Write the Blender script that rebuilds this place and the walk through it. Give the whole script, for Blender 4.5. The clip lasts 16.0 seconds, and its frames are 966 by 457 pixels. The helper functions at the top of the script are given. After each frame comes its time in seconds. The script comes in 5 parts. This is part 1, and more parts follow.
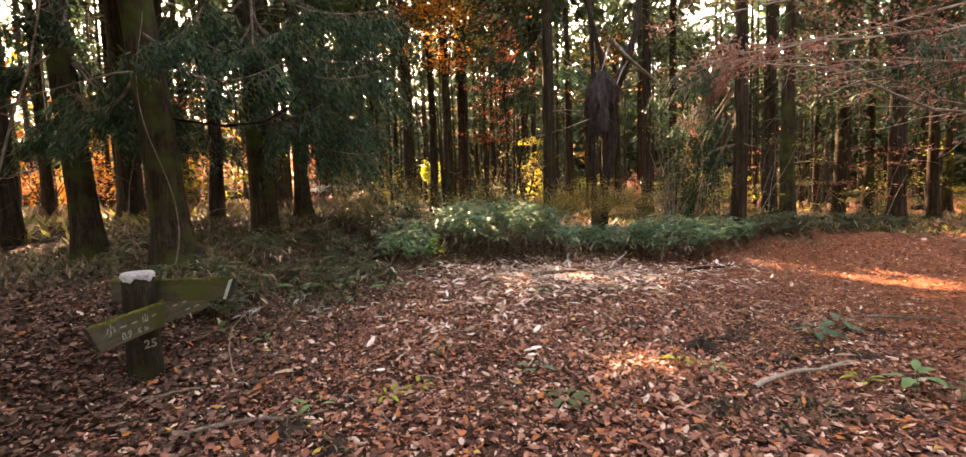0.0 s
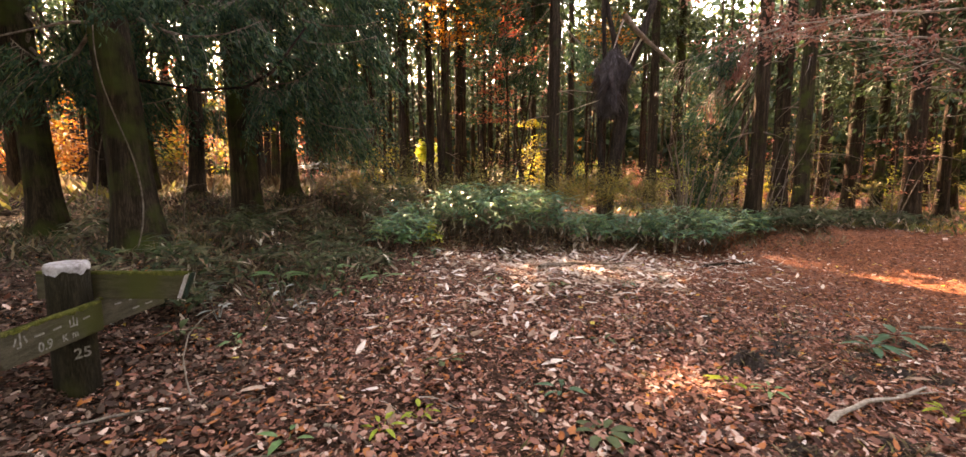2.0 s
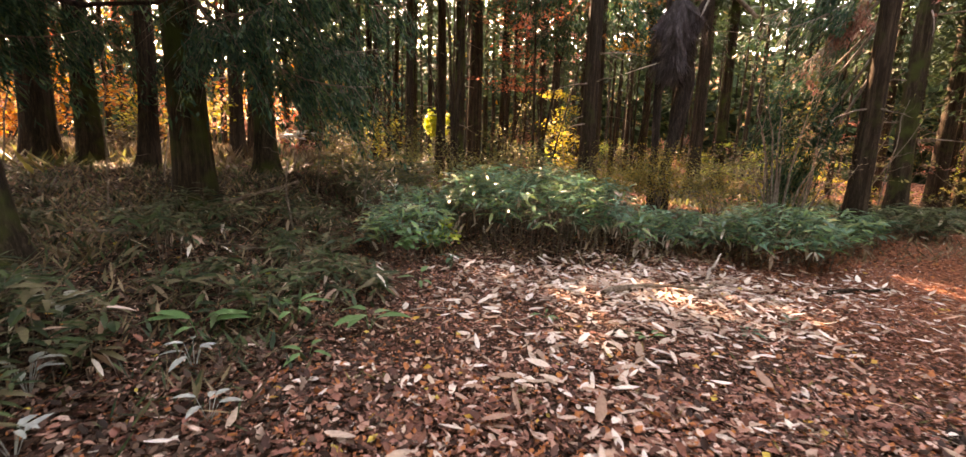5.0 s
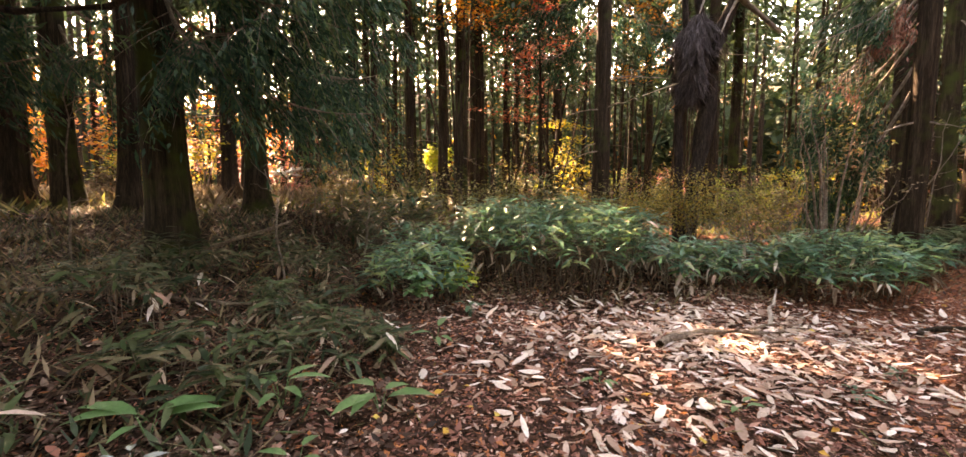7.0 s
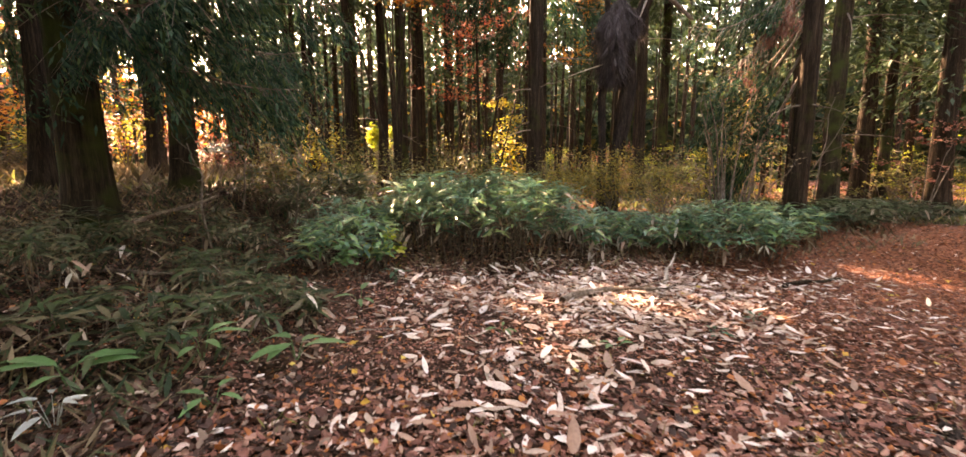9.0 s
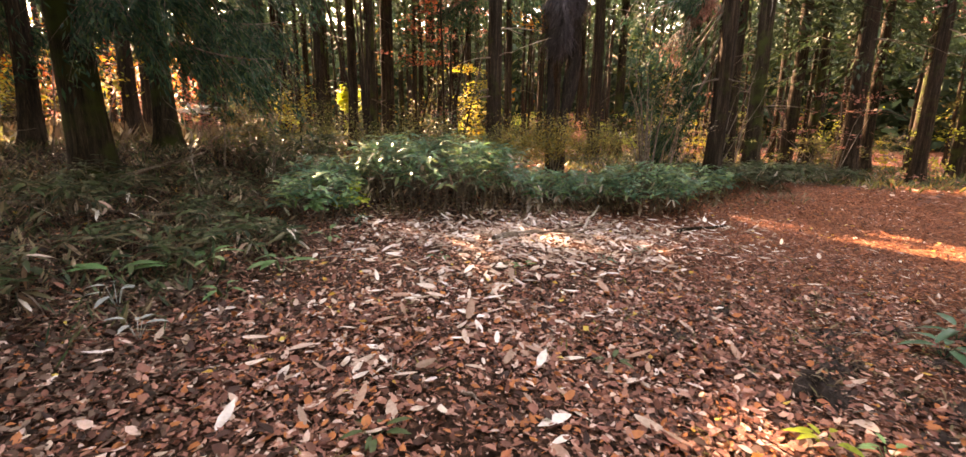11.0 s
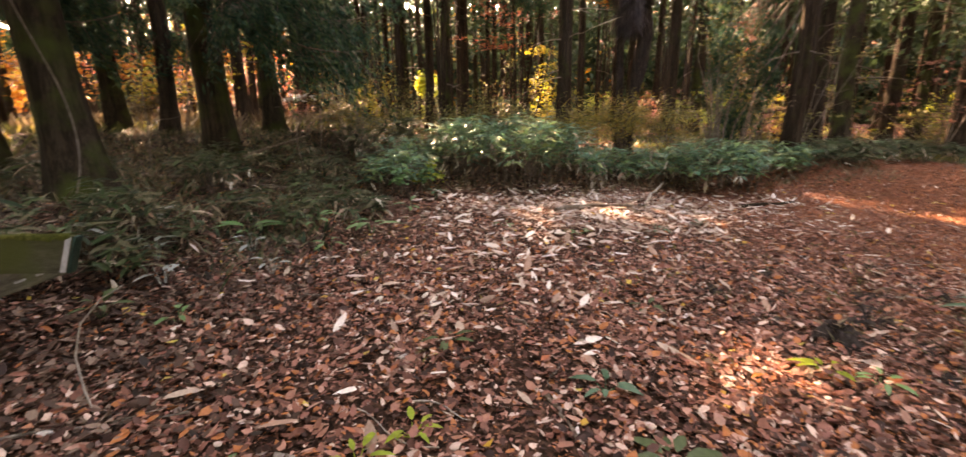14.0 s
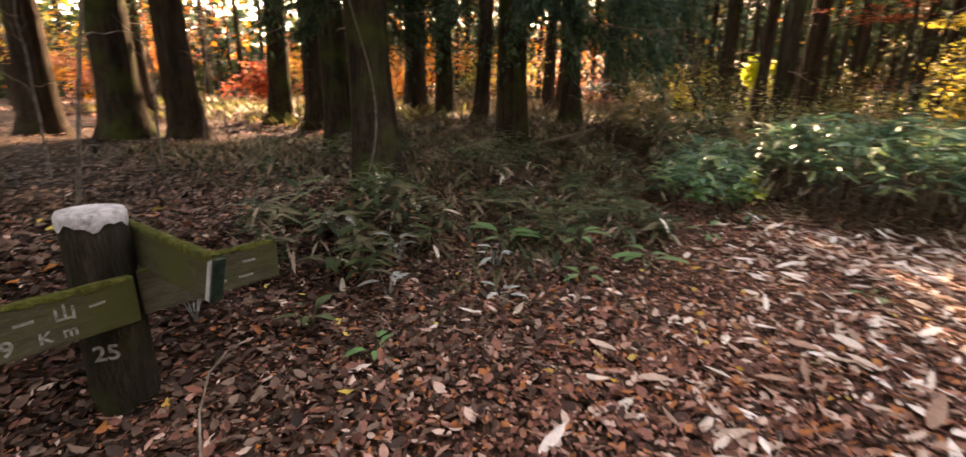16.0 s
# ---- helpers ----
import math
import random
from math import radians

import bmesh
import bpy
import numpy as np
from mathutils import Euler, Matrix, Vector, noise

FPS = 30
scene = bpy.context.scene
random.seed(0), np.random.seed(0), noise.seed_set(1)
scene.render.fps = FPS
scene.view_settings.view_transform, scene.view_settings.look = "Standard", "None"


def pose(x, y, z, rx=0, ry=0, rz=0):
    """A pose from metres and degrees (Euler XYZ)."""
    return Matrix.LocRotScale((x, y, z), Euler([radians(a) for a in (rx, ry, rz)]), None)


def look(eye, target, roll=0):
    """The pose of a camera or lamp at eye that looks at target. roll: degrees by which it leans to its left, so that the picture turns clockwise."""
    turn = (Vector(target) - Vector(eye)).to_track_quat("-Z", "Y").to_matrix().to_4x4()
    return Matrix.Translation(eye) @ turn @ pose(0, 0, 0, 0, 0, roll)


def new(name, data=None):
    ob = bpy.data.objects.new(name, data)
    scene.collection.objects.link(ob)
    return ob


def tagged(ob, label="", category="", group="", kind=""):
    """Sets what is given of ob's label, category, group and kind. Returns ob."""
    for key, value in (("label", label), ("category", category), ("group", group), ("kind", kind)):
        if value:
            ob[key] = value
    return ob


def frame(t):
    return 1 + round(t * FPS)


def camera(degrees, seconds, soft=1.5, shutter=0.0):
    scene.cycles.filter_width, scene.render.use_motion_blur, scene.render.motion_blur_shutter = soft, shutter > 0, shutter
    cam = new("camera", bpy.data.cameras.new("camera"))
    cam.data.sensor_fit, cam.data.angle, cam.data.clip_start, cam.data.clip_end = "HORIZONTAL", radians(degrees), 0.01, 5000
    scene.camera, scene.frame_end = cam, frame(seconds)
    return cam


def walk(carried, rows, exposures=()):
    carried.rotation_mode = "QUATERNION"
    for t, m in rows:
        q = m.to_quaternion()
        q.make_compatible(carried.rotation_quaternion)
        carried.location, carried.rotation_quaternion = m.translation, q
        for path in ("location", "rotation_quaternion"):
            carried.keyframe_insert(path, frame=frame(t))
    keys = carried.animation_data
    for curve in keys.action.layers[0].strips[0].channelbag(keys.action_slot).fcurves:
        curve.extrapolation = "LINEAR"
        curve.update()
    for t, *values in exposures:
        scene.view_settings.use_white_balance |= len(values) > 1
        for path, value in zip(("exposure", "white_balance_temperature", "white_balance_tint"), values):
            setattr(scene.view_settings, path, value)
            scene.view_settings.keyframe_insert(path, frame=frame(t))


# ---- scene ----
cam = camera(91.5, 16.0, shutter=0.3)
PATH = [
    (0, (-0.037, -0.173, 1.511), (-0.027, 1.821, 1.351), -1.8),
    (0.5, (-0.153, -0.062, 1.508), (-0.112, 1.929, 1.332), -1.7),
    (1, (-0.197, 0.114, 1.51), (-0.139, 2.101, 1.29), -1.6),
    (1.5, (-0.189, 0.365, 1.515), (-0.13, 2.351, 1.292), -0.0),
    (2, (-0.219, 0.565, 1.508), (-0.175, 2.551, 1.276), 0.0),
    (2.5, (-0.261, 0.844, 1.52), (-0.225, 2.83, 1.285), -0.9),
    (3, (-0.305, 1.193, 1.514), (-0.258, 3.175, 1.254), -1.0),
    (3.5, (-0.401, 1.618, 1.493), (-0.339, 3.597, 1.206), 1.1),
    (4, (-0.428, 2.039, 1.533), (-0.342, 4.011, 1.211), 0.7),
    (4.5, (-0.469, 2.521, 1.554), (-0.441, 4.493, 1.22), 2.5),
    (5, (-0.581, 2.998, 1.559), (-0.553, 4.969, 1.223), 1.8),
    (5.2, (-0.617, 3.142, 1.566), (-0.592, 5.115, 1.238), 1.2),
    (7.3, (-0.862, 3.913, 1.475), (-0.827, 5.904, 1.289), -0.2),
    (7.5, (-0.874, 3.929, 1.472), (-0.822, 5.92, 1.285), -0.1),
    (8, (-0.824, 3.878, 1.45), (-0.691, 5.864, 1.263), -0.4),
    (8.5, (-0.678, 3.709, 1.422), (-0.453, 5.685, 1.218), -0.4),
    (9, (-0.519, 3.451, 1.411), (-0.284, 5.418, 1.137), -0.1),
    (9.5, (-0.5, 3.095, 1.407), (-0.164, 5.032, 1.039), 0.5),
    (9.7, (-0.477, 2.939, 1.401), (-0.143, 4.876, 1.033), 0.5),
    (11.8, (-0.249, 1.944, 1.432), (0.09, 3.861, 0.974), 0.8),
    (12, (-0.266, 1.895, 1.434), (0.181, 3.791, 0.981), 1.5),
    (12.5, (-0.338, 1.759, 1.445), (0.097, 3.656, 0.985), 0.9),
    (13, (-0.265, 1.588, 1.428), (0.019, 3.511, 0.959), -0.5),
    (13.5, (-0.252, 1.471, 1.435), (0.021, 3.396, 0.962), -1.1),
    (14, (-0.256, 1.55, 1.393), (-0.23, 3.489, 0.904), -0.7),
    (14.5, (-0.232, 1.771, 1.411), (-0.476, 3.688, 0.895), 1.7),
    (15, (-0.291, 2.109, 1.412), (-0.61, 4.015, 0.899), 1.3),
    (15.5, (-0.365, 2.471, 1.408), (-1.025, 4.287, 0.891), -1.0),
    (16, (-0.493, 2.872, 1.393), (-1.573, 4.471, 0.865), 1.0),
]
walk(cam, [(t, look(eye, target, roll)) for t, eye, target, roll in PATH], [(0, 4.7, 17000, 29), (4, 4.75, 17000, 29), (8.5, 4.85, 17000, 29), (12, 4.75, 17000, 29), (14.5, 4.6, 17000, 29), (16, 4.5, 17000, 29)])

# ---- light ----
SUN_AZ = (-0.35, 0.937)          # horizontal direction towards the sun
SUN_EL = radians(34)
SUN = Vector((SUN_AZ[0] * math.cos(SUN_EL), SUN_AZ[1] * math.cos(SUN_EL), math.sin(SUN_EL))).normalized()
world = bpy.data.worlds.new("world")
scene.world = world
world.use_nodes = True
wn = world.node_tree.nodes
sky = wn.new("ShaderNodeTexSky")
sky.sky_type = "NISHITA"
sky.sun_disc = False
sky.sun_elevation = SUN_EL
sky.sun_rotation = math.atan2(SUN.x, SUN.y)
world.node_tree.links.new(sky.outputs[0], wn["Background"].inputs[0])
wn["Background"].inputs[1].default_value = 0.15
sun_data = bpy.data.lights.new("sun", "SUN")
sun_data.energy, sun_data.angle, sun_data.color = 2.2, radians(0.6), (1.0, 0.94, 0.92)
sun = new("sun", sun_data)
sun.matrix_world = look(SUN * 60, (0, 0, 0))

# ---- materials ----
rng = np.random.default_rng(7)


def material(name):
    m = bpy.data.materials.new(name)
    m.use_nodes = True
    nt = m.node_tree
    return m, nt.nodes, nt.links, nt.nodes["Principled BSDF"]


def ramp(nodes, stops, interpolation="LINEAR"):
    r = nodes.new("ShaderNodeValToRGB")
    r.color_ramp.interpolation = interpolation
    els = r.color_ramp.elements
    els[0].position, els[0].color = stops[0][0], (*stops[0][1], 1)
    els[1].position, els[1].color = stops[-1][0], (*stops[-1][1], 1)
    for p, c in stops[1:-1]:
        e = els.new(p)
        e.color = (*c, 1)
    return r


def leaf_material(name, colours, rough=0.6, glow=0.35, shine=0.2):
    """A leaf that varies from one to the next and lets some light through."""
    m, n, l, b = material(name)
    geo = n.new("ShaderNodeNewGeometry")
    stops = [(i / len(colours), c) for i, c in enumerate(colours)]
    r = ramp(n, stops, "CONSTANT")
    l.new(geo.outputs["Random Per Island"], r.inputs[0])
    tex = n.new("ShaderNodeTexNoise")
    tex.inputs["Scale"].default_value = 45
    hsv = n.new("ShaderNodeHueSaturation")
    l.new(r.outputs[0], hsv.inputs["Color"])
    mr = n.new("ShaderNodeMapRange")
    mr.inputs["To Min"].default_value, mr.inputs["To Max"].default_value = 0.6, 1.35
    co = n.new("ShaderNodeTexCoord")
    l.new(co.outputs["Object"], tex.inputs["Vector"])
    l.new(tex.outputs[0], mr.inputs[0])
    l.new(mr.outputs[0], hsv.inputs["Value"])
    l.new(hsv.outputs[0], b.inputs["Base Color"])
    b.inputs["Roughness"].default_value = rough
    b.inputs["Specular IOR Level"].default_value = shine
    if glow:
        tr = n.new("ShaderNodeBsdfTranslucent")
        l.new(hsv.outputs[0], tr.inputs[0])
        mix = n.new("ShaderNodeMixShader")
        mix.inputs[0].default_value = glow
        l.new(b.outputs[0], mix.inputs[1])
        l.new(tr.outputs[0], mix.inputs[2])
        l.new(mix.outputs[0], n["Material Output"].inputs[0])
    return m


def surface_material(name, dark, mid, light, scale=4.0, stretch=(1, 1, 1), rough=0.9, bump=0.4, bump_scale=18.0, moss=None, moss_amount=0.5):
    """A rough surface with variation at two scales, relief, and moss where wanted."""
    m, n, l, b = material(name)
    co = n.new("ShaderNodeTexCoord")
    mp = n.new("ShaderNodeMapping")
    mp.inputs["Scale"].default_value = stretch
    l.new(co.outputs["Object"], mp.inputs[0])
    a = n.new("ShaderNodeTexNoise")
    a.inputs["Scale"].default_value, a.inputs["Detail"].default_value, a.inputs["Roughness"].default_value = scale, 8, 0.65
    f = n.new("ShaderNodeTexNoise")
    f.inputs["Scale"].default_value, f.inputs["Detail"].default_value, f.inputs["Roughness"].default_value = bump_scale, 6, 0.7
    l.new(mp.outputs[0], a.inputs["Vector"])
    l.new(mp.outputs[0], f.inputs["Vector"])
    mix = n.new("ShaderNodeMath")
    mix.operation = "MULTIPLY_ADD"
    mix.inputs[1].default_value = 0.55
    half = n.new("ShaderNodeMath")
    half.operation = "MULTIPLY"
    half.inputs[1].default_value = 0.45
    l.new(f.outputs[0], half.inputs[0])
    l.new(a.outputs[0], mix.inputs[0])
    l.new(half.outputs[0], mix.inputs[2])
    r = ramp(n, [(0.36, dark), (0.5, mid), (0.66, light)])
    l.new(mix.outputs[0], r.inputs[0])
    out = r.outputs[0]
    if moss:
        g = n.new("ShaderNodeTexNoise")
        g.inputs["Scale"].default_value, g.inputs["Detail"].default_value = 2.3, 5
        l.new(co.outputs["Object"], g.inputs["Vector"])
        gr = n.new("ShaderNodeMapRange")
        gr.inputs["From Min"].default_value, gr.inputs["From Max"].default_value = 0.62 - 0.3 * moss_amount, 0.78 - 0.3 * moss_amount
        l.new(g.outputs[0], gr.inputs[0])
        mm = n.new("ShaderNodeMix")
        mm.data_type = "RGBA"
        l.new(gr.outputs[0], mm.inputs[0])
        l.new(out, mm.inputs[6])
        mm.inputs[7].default_value = (*moss, 1)
        out = mm.outputs[2]
    l.new(out, b.inputs["Base Color"])
    b.inputs["Roughness"].default_value = rough
    b.inputs["Specular IOR Level"].default_value = 0.12
    bp = n.new("ShaderNodeBump")
    bp.inputs["Strength"].default_value, bp.inputs["Distance"].default_value = bump, 0.03
    l.new(mix.outputs[0], bp.inputs["Height"])
    l.new(bp.outputs[0], b.inputs["Normal"])
    return m


BARK = surface_material("cedar_bark", (0.009, 0.006, 0.0045), (0.032, 0.022, 0.016), (0.105, 0.075, 0.056), 5, (3.2, 3.2, 0.22), 0.95, 1.0, 30, (0.045, 0.052, 0.02), 0.2)
BARK_MOSS = surface_material("mossy_cedar_bark", (0.009, 0.0065, 0.0045), (0.03, 0.021, 0.015), (0.10, 0.075, 0.055), 5, (3.2, 3.2, 0.22), 0.95, 1.0, 30, (0.045, 0.06, 0.018), 0.5)
BARK_DARK = surface_material("dead_bark", (0.008, 0.006, 0.006), (0.03, 0.022, 0.02), (0.09, 0.07, 0.06), 6, (2, 2, 0.4), 0.95, 1.0, 30)
TWIG = surface_material("twig_bark", (0.06, 0.045, 0.035), (0.15, 0.12, 0.10), (0.34, 0.29, 0.25), 14, (1, 1, 1), 0.8, 0.5, 60)
TWIG_PALE = surface_material("pale_twig_bark", (0.16, 0.13, 0.11), (0.32, 0.27, 0.23), (0.5, 0.44, 0.4), 14, (1, 1, 1), 0.8, 0.5, 60)
DEADWOOD = surface_material("weathered_dead_wood", (0.05, 0.035, 0.028), (0.16, 0.12, 0.095), (0.36, 0.29, 0.24), 12, (1, 1, 1), 0.9, 0.8, 50)
SHAG = surface_material("grey_fibre", (0.025, 0.02, 0.021), (0.06, 0.048, 0.05), (0.15, 0.125, 0.13), 10, (1, 1, 0.4), 0.95, 0.5, 60)
POST_WOOD = surface_material("weathered_post_wood", (0.008, 0.007, 0.005), (0.02, 0.017, 0.011), (0.048, 0.042, 0.029), 5, (4, 4, 0.5), 0.85, 0.6, 40, (0.04, 0.045, 0.016), 0.3)
BOARD_WOOD = surface_material("weathered_board_wood", (0.038, 0.034, 0.022), (0.07, 0.064, 0.043), (0.12, 0.11, 0.08), 5, (1, 1, 5), 0.8, 0.5, 35, (0.065, 0.072, 0.025), 0.4)
MOSS = surface_material("moss", (0.03, 0.036, 0.008), (0.07, 0.078, 0.018), (0.15, 0.15, 0.045), 30, (1, 1, 1), 0.95, 1.0, 90)
PAINT_WHITE = surface_material("worn_white_paint", (0.14, 0.13, 0.12), (0.4, 0.39, 0.4), (0.6, 0.6, 0.63), 9, (1, 1, 1), 0.6, 0.3, 40)
PAINT_GREEN = surface_material("green_black_paint", (0.008, 0.02, 0.016), (0.015, 0.04, 0.032), (0.04, 0.08, 0.06), 9, (1, 1, 1), 0.5, 0.3, 40)
LETTERS = surface_material("faded_white_lettering", (0.06, 0.06, 0.05), (0.22, 0.22, 0.2), (0.36, 0.36, 0.33), 30, (1, 1, 1), 0.7, 0.1, 60)

LITTER = leaf_material("leaf_litter", [(0.035, 0.015, 0.011), (0.15, 0.056, 0.04), (0.26, 0.10, 0.07), (0.06, 0.025, 0.019), (0.36, 0.155, 0.112), (0.20, 0.08, 0.058), (0.47, 0.24, 0.185), (0.46, 0.15, 0.06), (0.10, 0.04, 0.03), (0.28, 0.11, 0.085), (0.62, 0.43, 0.36)], 0.55, 0.15)
# rotting leaves, darkened further: the bank's shade is put into their colour
OLD_SHADED_LITTER = leaf_material("rotting_leaf_litter_shaded", [(0.02, 0.011, 0.008), (0.05, 0.026, 0.019), (0.09, 0.047, 0.034), (0.14, 0.078, 0.058), (0.06, 0.033, 0.024), (0.2, 0.13, 0.10)], 0.6, 0.1)
NEEDLES = leaf_material("dead_cedar_needles", [(0.12, 0.035, 0.022), (0.22, 0.07, 0.04), (0.32, 0.115, 0.065), (0.18, 0.06, 0.035), (0.40, 0.17, 0.10)], 0.7, 0.1)
PALE = leaf_material("dry_bamboo_leaf", [(0.34, 0.22, 0.17), (0.56, 0.42, 0.35), (0.68, 0.57, 0.50), (0.48, 0.35, 0.28), (0.78, 0.69, 0.64), (0.42, 0.25, 0.19)], 0.5, 0.2)
BRIGHT = leaf_material("fresh_fallen_leaf", [(0.50, 0.16, 0.04), (0.55, 0.30, 0.06), (0.42, 0.12, 0.06), (0.60, 0.42, 0.10), (0.5, 0.2, 0.12)], 0.5, 0.2)
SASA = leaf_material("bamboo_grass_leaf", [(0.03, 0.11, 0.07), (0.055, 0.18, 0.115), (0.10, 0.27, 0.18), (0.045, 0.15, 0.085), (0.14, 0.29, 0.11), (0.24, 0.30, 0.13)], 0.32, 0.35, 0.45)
# darker copy of the bamboo grass leaf, with shade put into its colour
SASA_SHADED = leaf_material("shade_coloured_grass_leaf", [(0.018, 0.04, 0.02), (0.036, 0.07, 0.03), (0.06, 0.095, 0.04), (0.12, 0.105, 0.06), (0.04, 0.062, 0.027)], 0.45, 0.25)
DRYLEAF = leaf_material("withered_leaf", [(0.10, 0.065, 0.04), (0.18, 0.12, 0.075), (0.26, 0.19, 0.12), (0.12, 0.10, 0.05)], 0.6, 0.25)
CEDAR = leaf_material("cedar_foliage", [(0.012, 0.05, 0.03), (0.022, 0.078, 0.046), (0.038, 0.11, 0.062), (0.017, 0.062, 0.04), (0.07, 0.13, 0.055)], 0.5, 0.35)
CANOPY = leaf_material("canopy_foliage", [(0.022, 0.045, 0.025), (0.04, 0.075, 0.035), (0.06, 0.10, 0.04), (0.03, 0.06, 0.03)], 0.6, 0.25)
ORANGE = leaf_material("orange_maple_leaf", [(0.50, 0.16, 0.025), (0.62, 0.24, 0.03), (0.45, 0.11, 0.02), (0.68, 0.34, 0.06), (0.55, 0.2, 0.05)], 0.5, 0.45)
RED = leaf_material("red_maple_leaf", [(0.42, 0.07, 0.04), (0.55, 0.14, 0.07), (0.36, 0.09, 0.06), (0.5, 0.18, 0.09)], 0.5, 0.45)
RUSSET = leaf_material("russet_beech_leaf", [(0.28, 0.10, 0.075), (0.36, 0.15, 0.11), (0.22, 0.075, 0.06), (0.42, 0.2, 0.15)], 0.5, 0.35)
YELLOW = leaf_material("yellow_leaf", [(0.45, 0.34, 0.05), (0.55, 0.45, 0.06), (0.32, 0.30, 0.05), (0.5, 0.30, 0.05), (0.28, 0.30, 0.06)], 0.5, 0.5)
GOLD = leaf_material("dull_gold_leaf", [(0.26, 0.20, 0.04), (0.34, 0.26, 0.05), (0.20, 0.18, 0.05), (0.30, 0.17, 0.04), (0.15, 0.14, 0.045)], 0.5, 0.4)
LIME = leaf_material("yellow_green_leaf", [(0.42, 0.46, 0.06), (0.50, 0.52, 0.10), (0.3, 0.4, 0.06), (0.58, 0.56, 0.14)], 0.5, 0.55)
OLIVE = leaf_material("olive_shrub_leaf", [(0.12, 0.13, 0.045), (0.19, 0.18, 0.06), (0.26, 0.22, 0.07), (0.09, 0.10, 0.04), (0.2, 0.14, 0.06)], 0.5, 0.4)
FRESH = leaf_material("broad_green_leaf", [(0.06, 0.17, 0.07), (0.09, 0.23, 0.09), (0.12, 0.26, 0.09)], 0.35, 0.35, 0.5)
# glossy leaf whose pale colour carries the sun's glare
GLARE = leaf_material("glossy_leaf_painted_glare", [(0.2, 0.24, 0.2), (0.35, 0.38, 0.36), (0.5, 0.52, 0.52)], 0.22, 0.2, 0.6)

# forest floor: dark soil and rotted litter; needles redden the track; bank shade painted in
FLOOR, fn, fl, fb = material("forest_floor")
co = fn.new("ShaderNodeTexCoord")
n1, n2, n3 = (fn.new("ShaderNodeTexNoise") for _ in range(3))
for nd, sc in ((n1, 0.9), (n2, 22.0), (n3, 70.0)):
    nd.inputs["Scale"].default_value, nd.inputs["Detail"].default_value, nd.inputs["Roughness"].default_value = sc, 7, 0.68
    fl.new(co.outputs["Object"], nd.inputs["Vector"])
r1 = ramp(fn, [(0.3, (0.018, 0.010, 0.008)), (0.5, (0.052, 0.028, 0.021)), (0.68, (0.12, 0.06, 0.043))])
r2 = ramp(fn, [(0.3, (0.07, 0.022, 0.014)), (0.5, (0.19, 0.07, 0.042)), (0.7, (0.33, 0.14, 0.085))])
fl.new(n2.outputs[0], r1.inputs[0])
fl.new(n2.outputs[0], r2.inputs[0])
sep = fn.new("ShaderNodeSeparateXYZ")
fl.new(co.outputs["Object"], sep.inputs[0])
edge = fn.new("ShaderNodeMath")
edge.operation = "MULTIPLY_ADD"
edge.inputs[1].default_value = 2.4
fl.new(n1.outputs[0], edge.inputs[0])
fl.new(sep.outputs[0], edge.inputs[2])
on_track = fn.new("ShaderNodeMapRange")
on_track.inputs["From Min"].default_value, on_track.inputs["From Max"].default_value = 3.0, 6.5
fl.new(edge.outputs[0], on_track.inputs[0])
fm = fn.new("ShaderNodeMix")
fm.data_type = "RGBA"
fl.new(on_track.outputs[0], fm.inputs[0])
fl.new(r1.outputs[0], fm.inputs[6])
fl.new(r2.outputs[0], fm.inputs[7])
cells = fn.new("ShaderNodeTexVoronoi")
cells.inputs["Scale"].default_value, cells.inputs["Randomness"].default_value = 34.0, 1.0
warp = fn.new("ShaderNodeMix")
warp.data_type = "VECTOR"
warp.inputs[0].default_value = 0.035
fl.new(co.outputs["Object"], warp.inputs[4])
fl.new(n2.outputs["Color"], warp.inputs[5])
fl.new(warp.outputs[1], cells.inputs["Vector"])
cell_value = fn.new("ShaderNodeSeparateColor")
fl.new(cells.outputs["Color"], cell_value.inputs[0])
mosaic = ramp(fn, [(0.0, (0.25, 0.22, 0.2)), (0.35, (0.7, 0.66, 0.62)), (0.7, (1.2, 1.1, 1.0)), (1.0, (2.3, 2.1, 1.95))])
fl.new(cell_value.outputs[0], mosaic.inputs[0])
tone = fn.new("ShaderNodeMix")
tone.data_type, tone.blend_type = "RGBA", "MULTIPLY"
tone.inputs[0].default_value = 0.9
fl.new(fm.outputs[2], tone.inputs[6])
fl.new(mosaic.outputs[0], tone.inputs[7])
# shade under the boughs of the bank, multiplied into the floor's colour
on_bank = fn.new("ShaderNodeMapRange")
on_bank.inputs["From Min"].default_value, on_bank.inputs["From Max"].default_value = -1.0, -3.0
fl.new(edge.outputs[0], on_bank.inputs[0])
bank_shade = fn.new("ShaderNodeMix")
bank_shade.data_type, bank_shade.blend_type = "RGBA", "MULTIPLY"
bank_shade.inputs[7].default_value = (0.42, 0.5, 0.55, 1)
fl.new(on_bank.outputs[0], bank_shade.inputs[0])
fl.new(tone.outputs[2], bank_shade.inputs[6])
fl.new(bank_shade.outputs[2], fb.inputs["Base Color"])
fb.inputs["Roughness"].default_value = 0.92
fb.inputs["Specular IOR Level"].default_value = 0.1
fbp = fn.new("ShaderNodeBump")
fbp.inputs["Strength"].default_value, fbp.inputs["Distance"].default_value = 0.9, 0.03
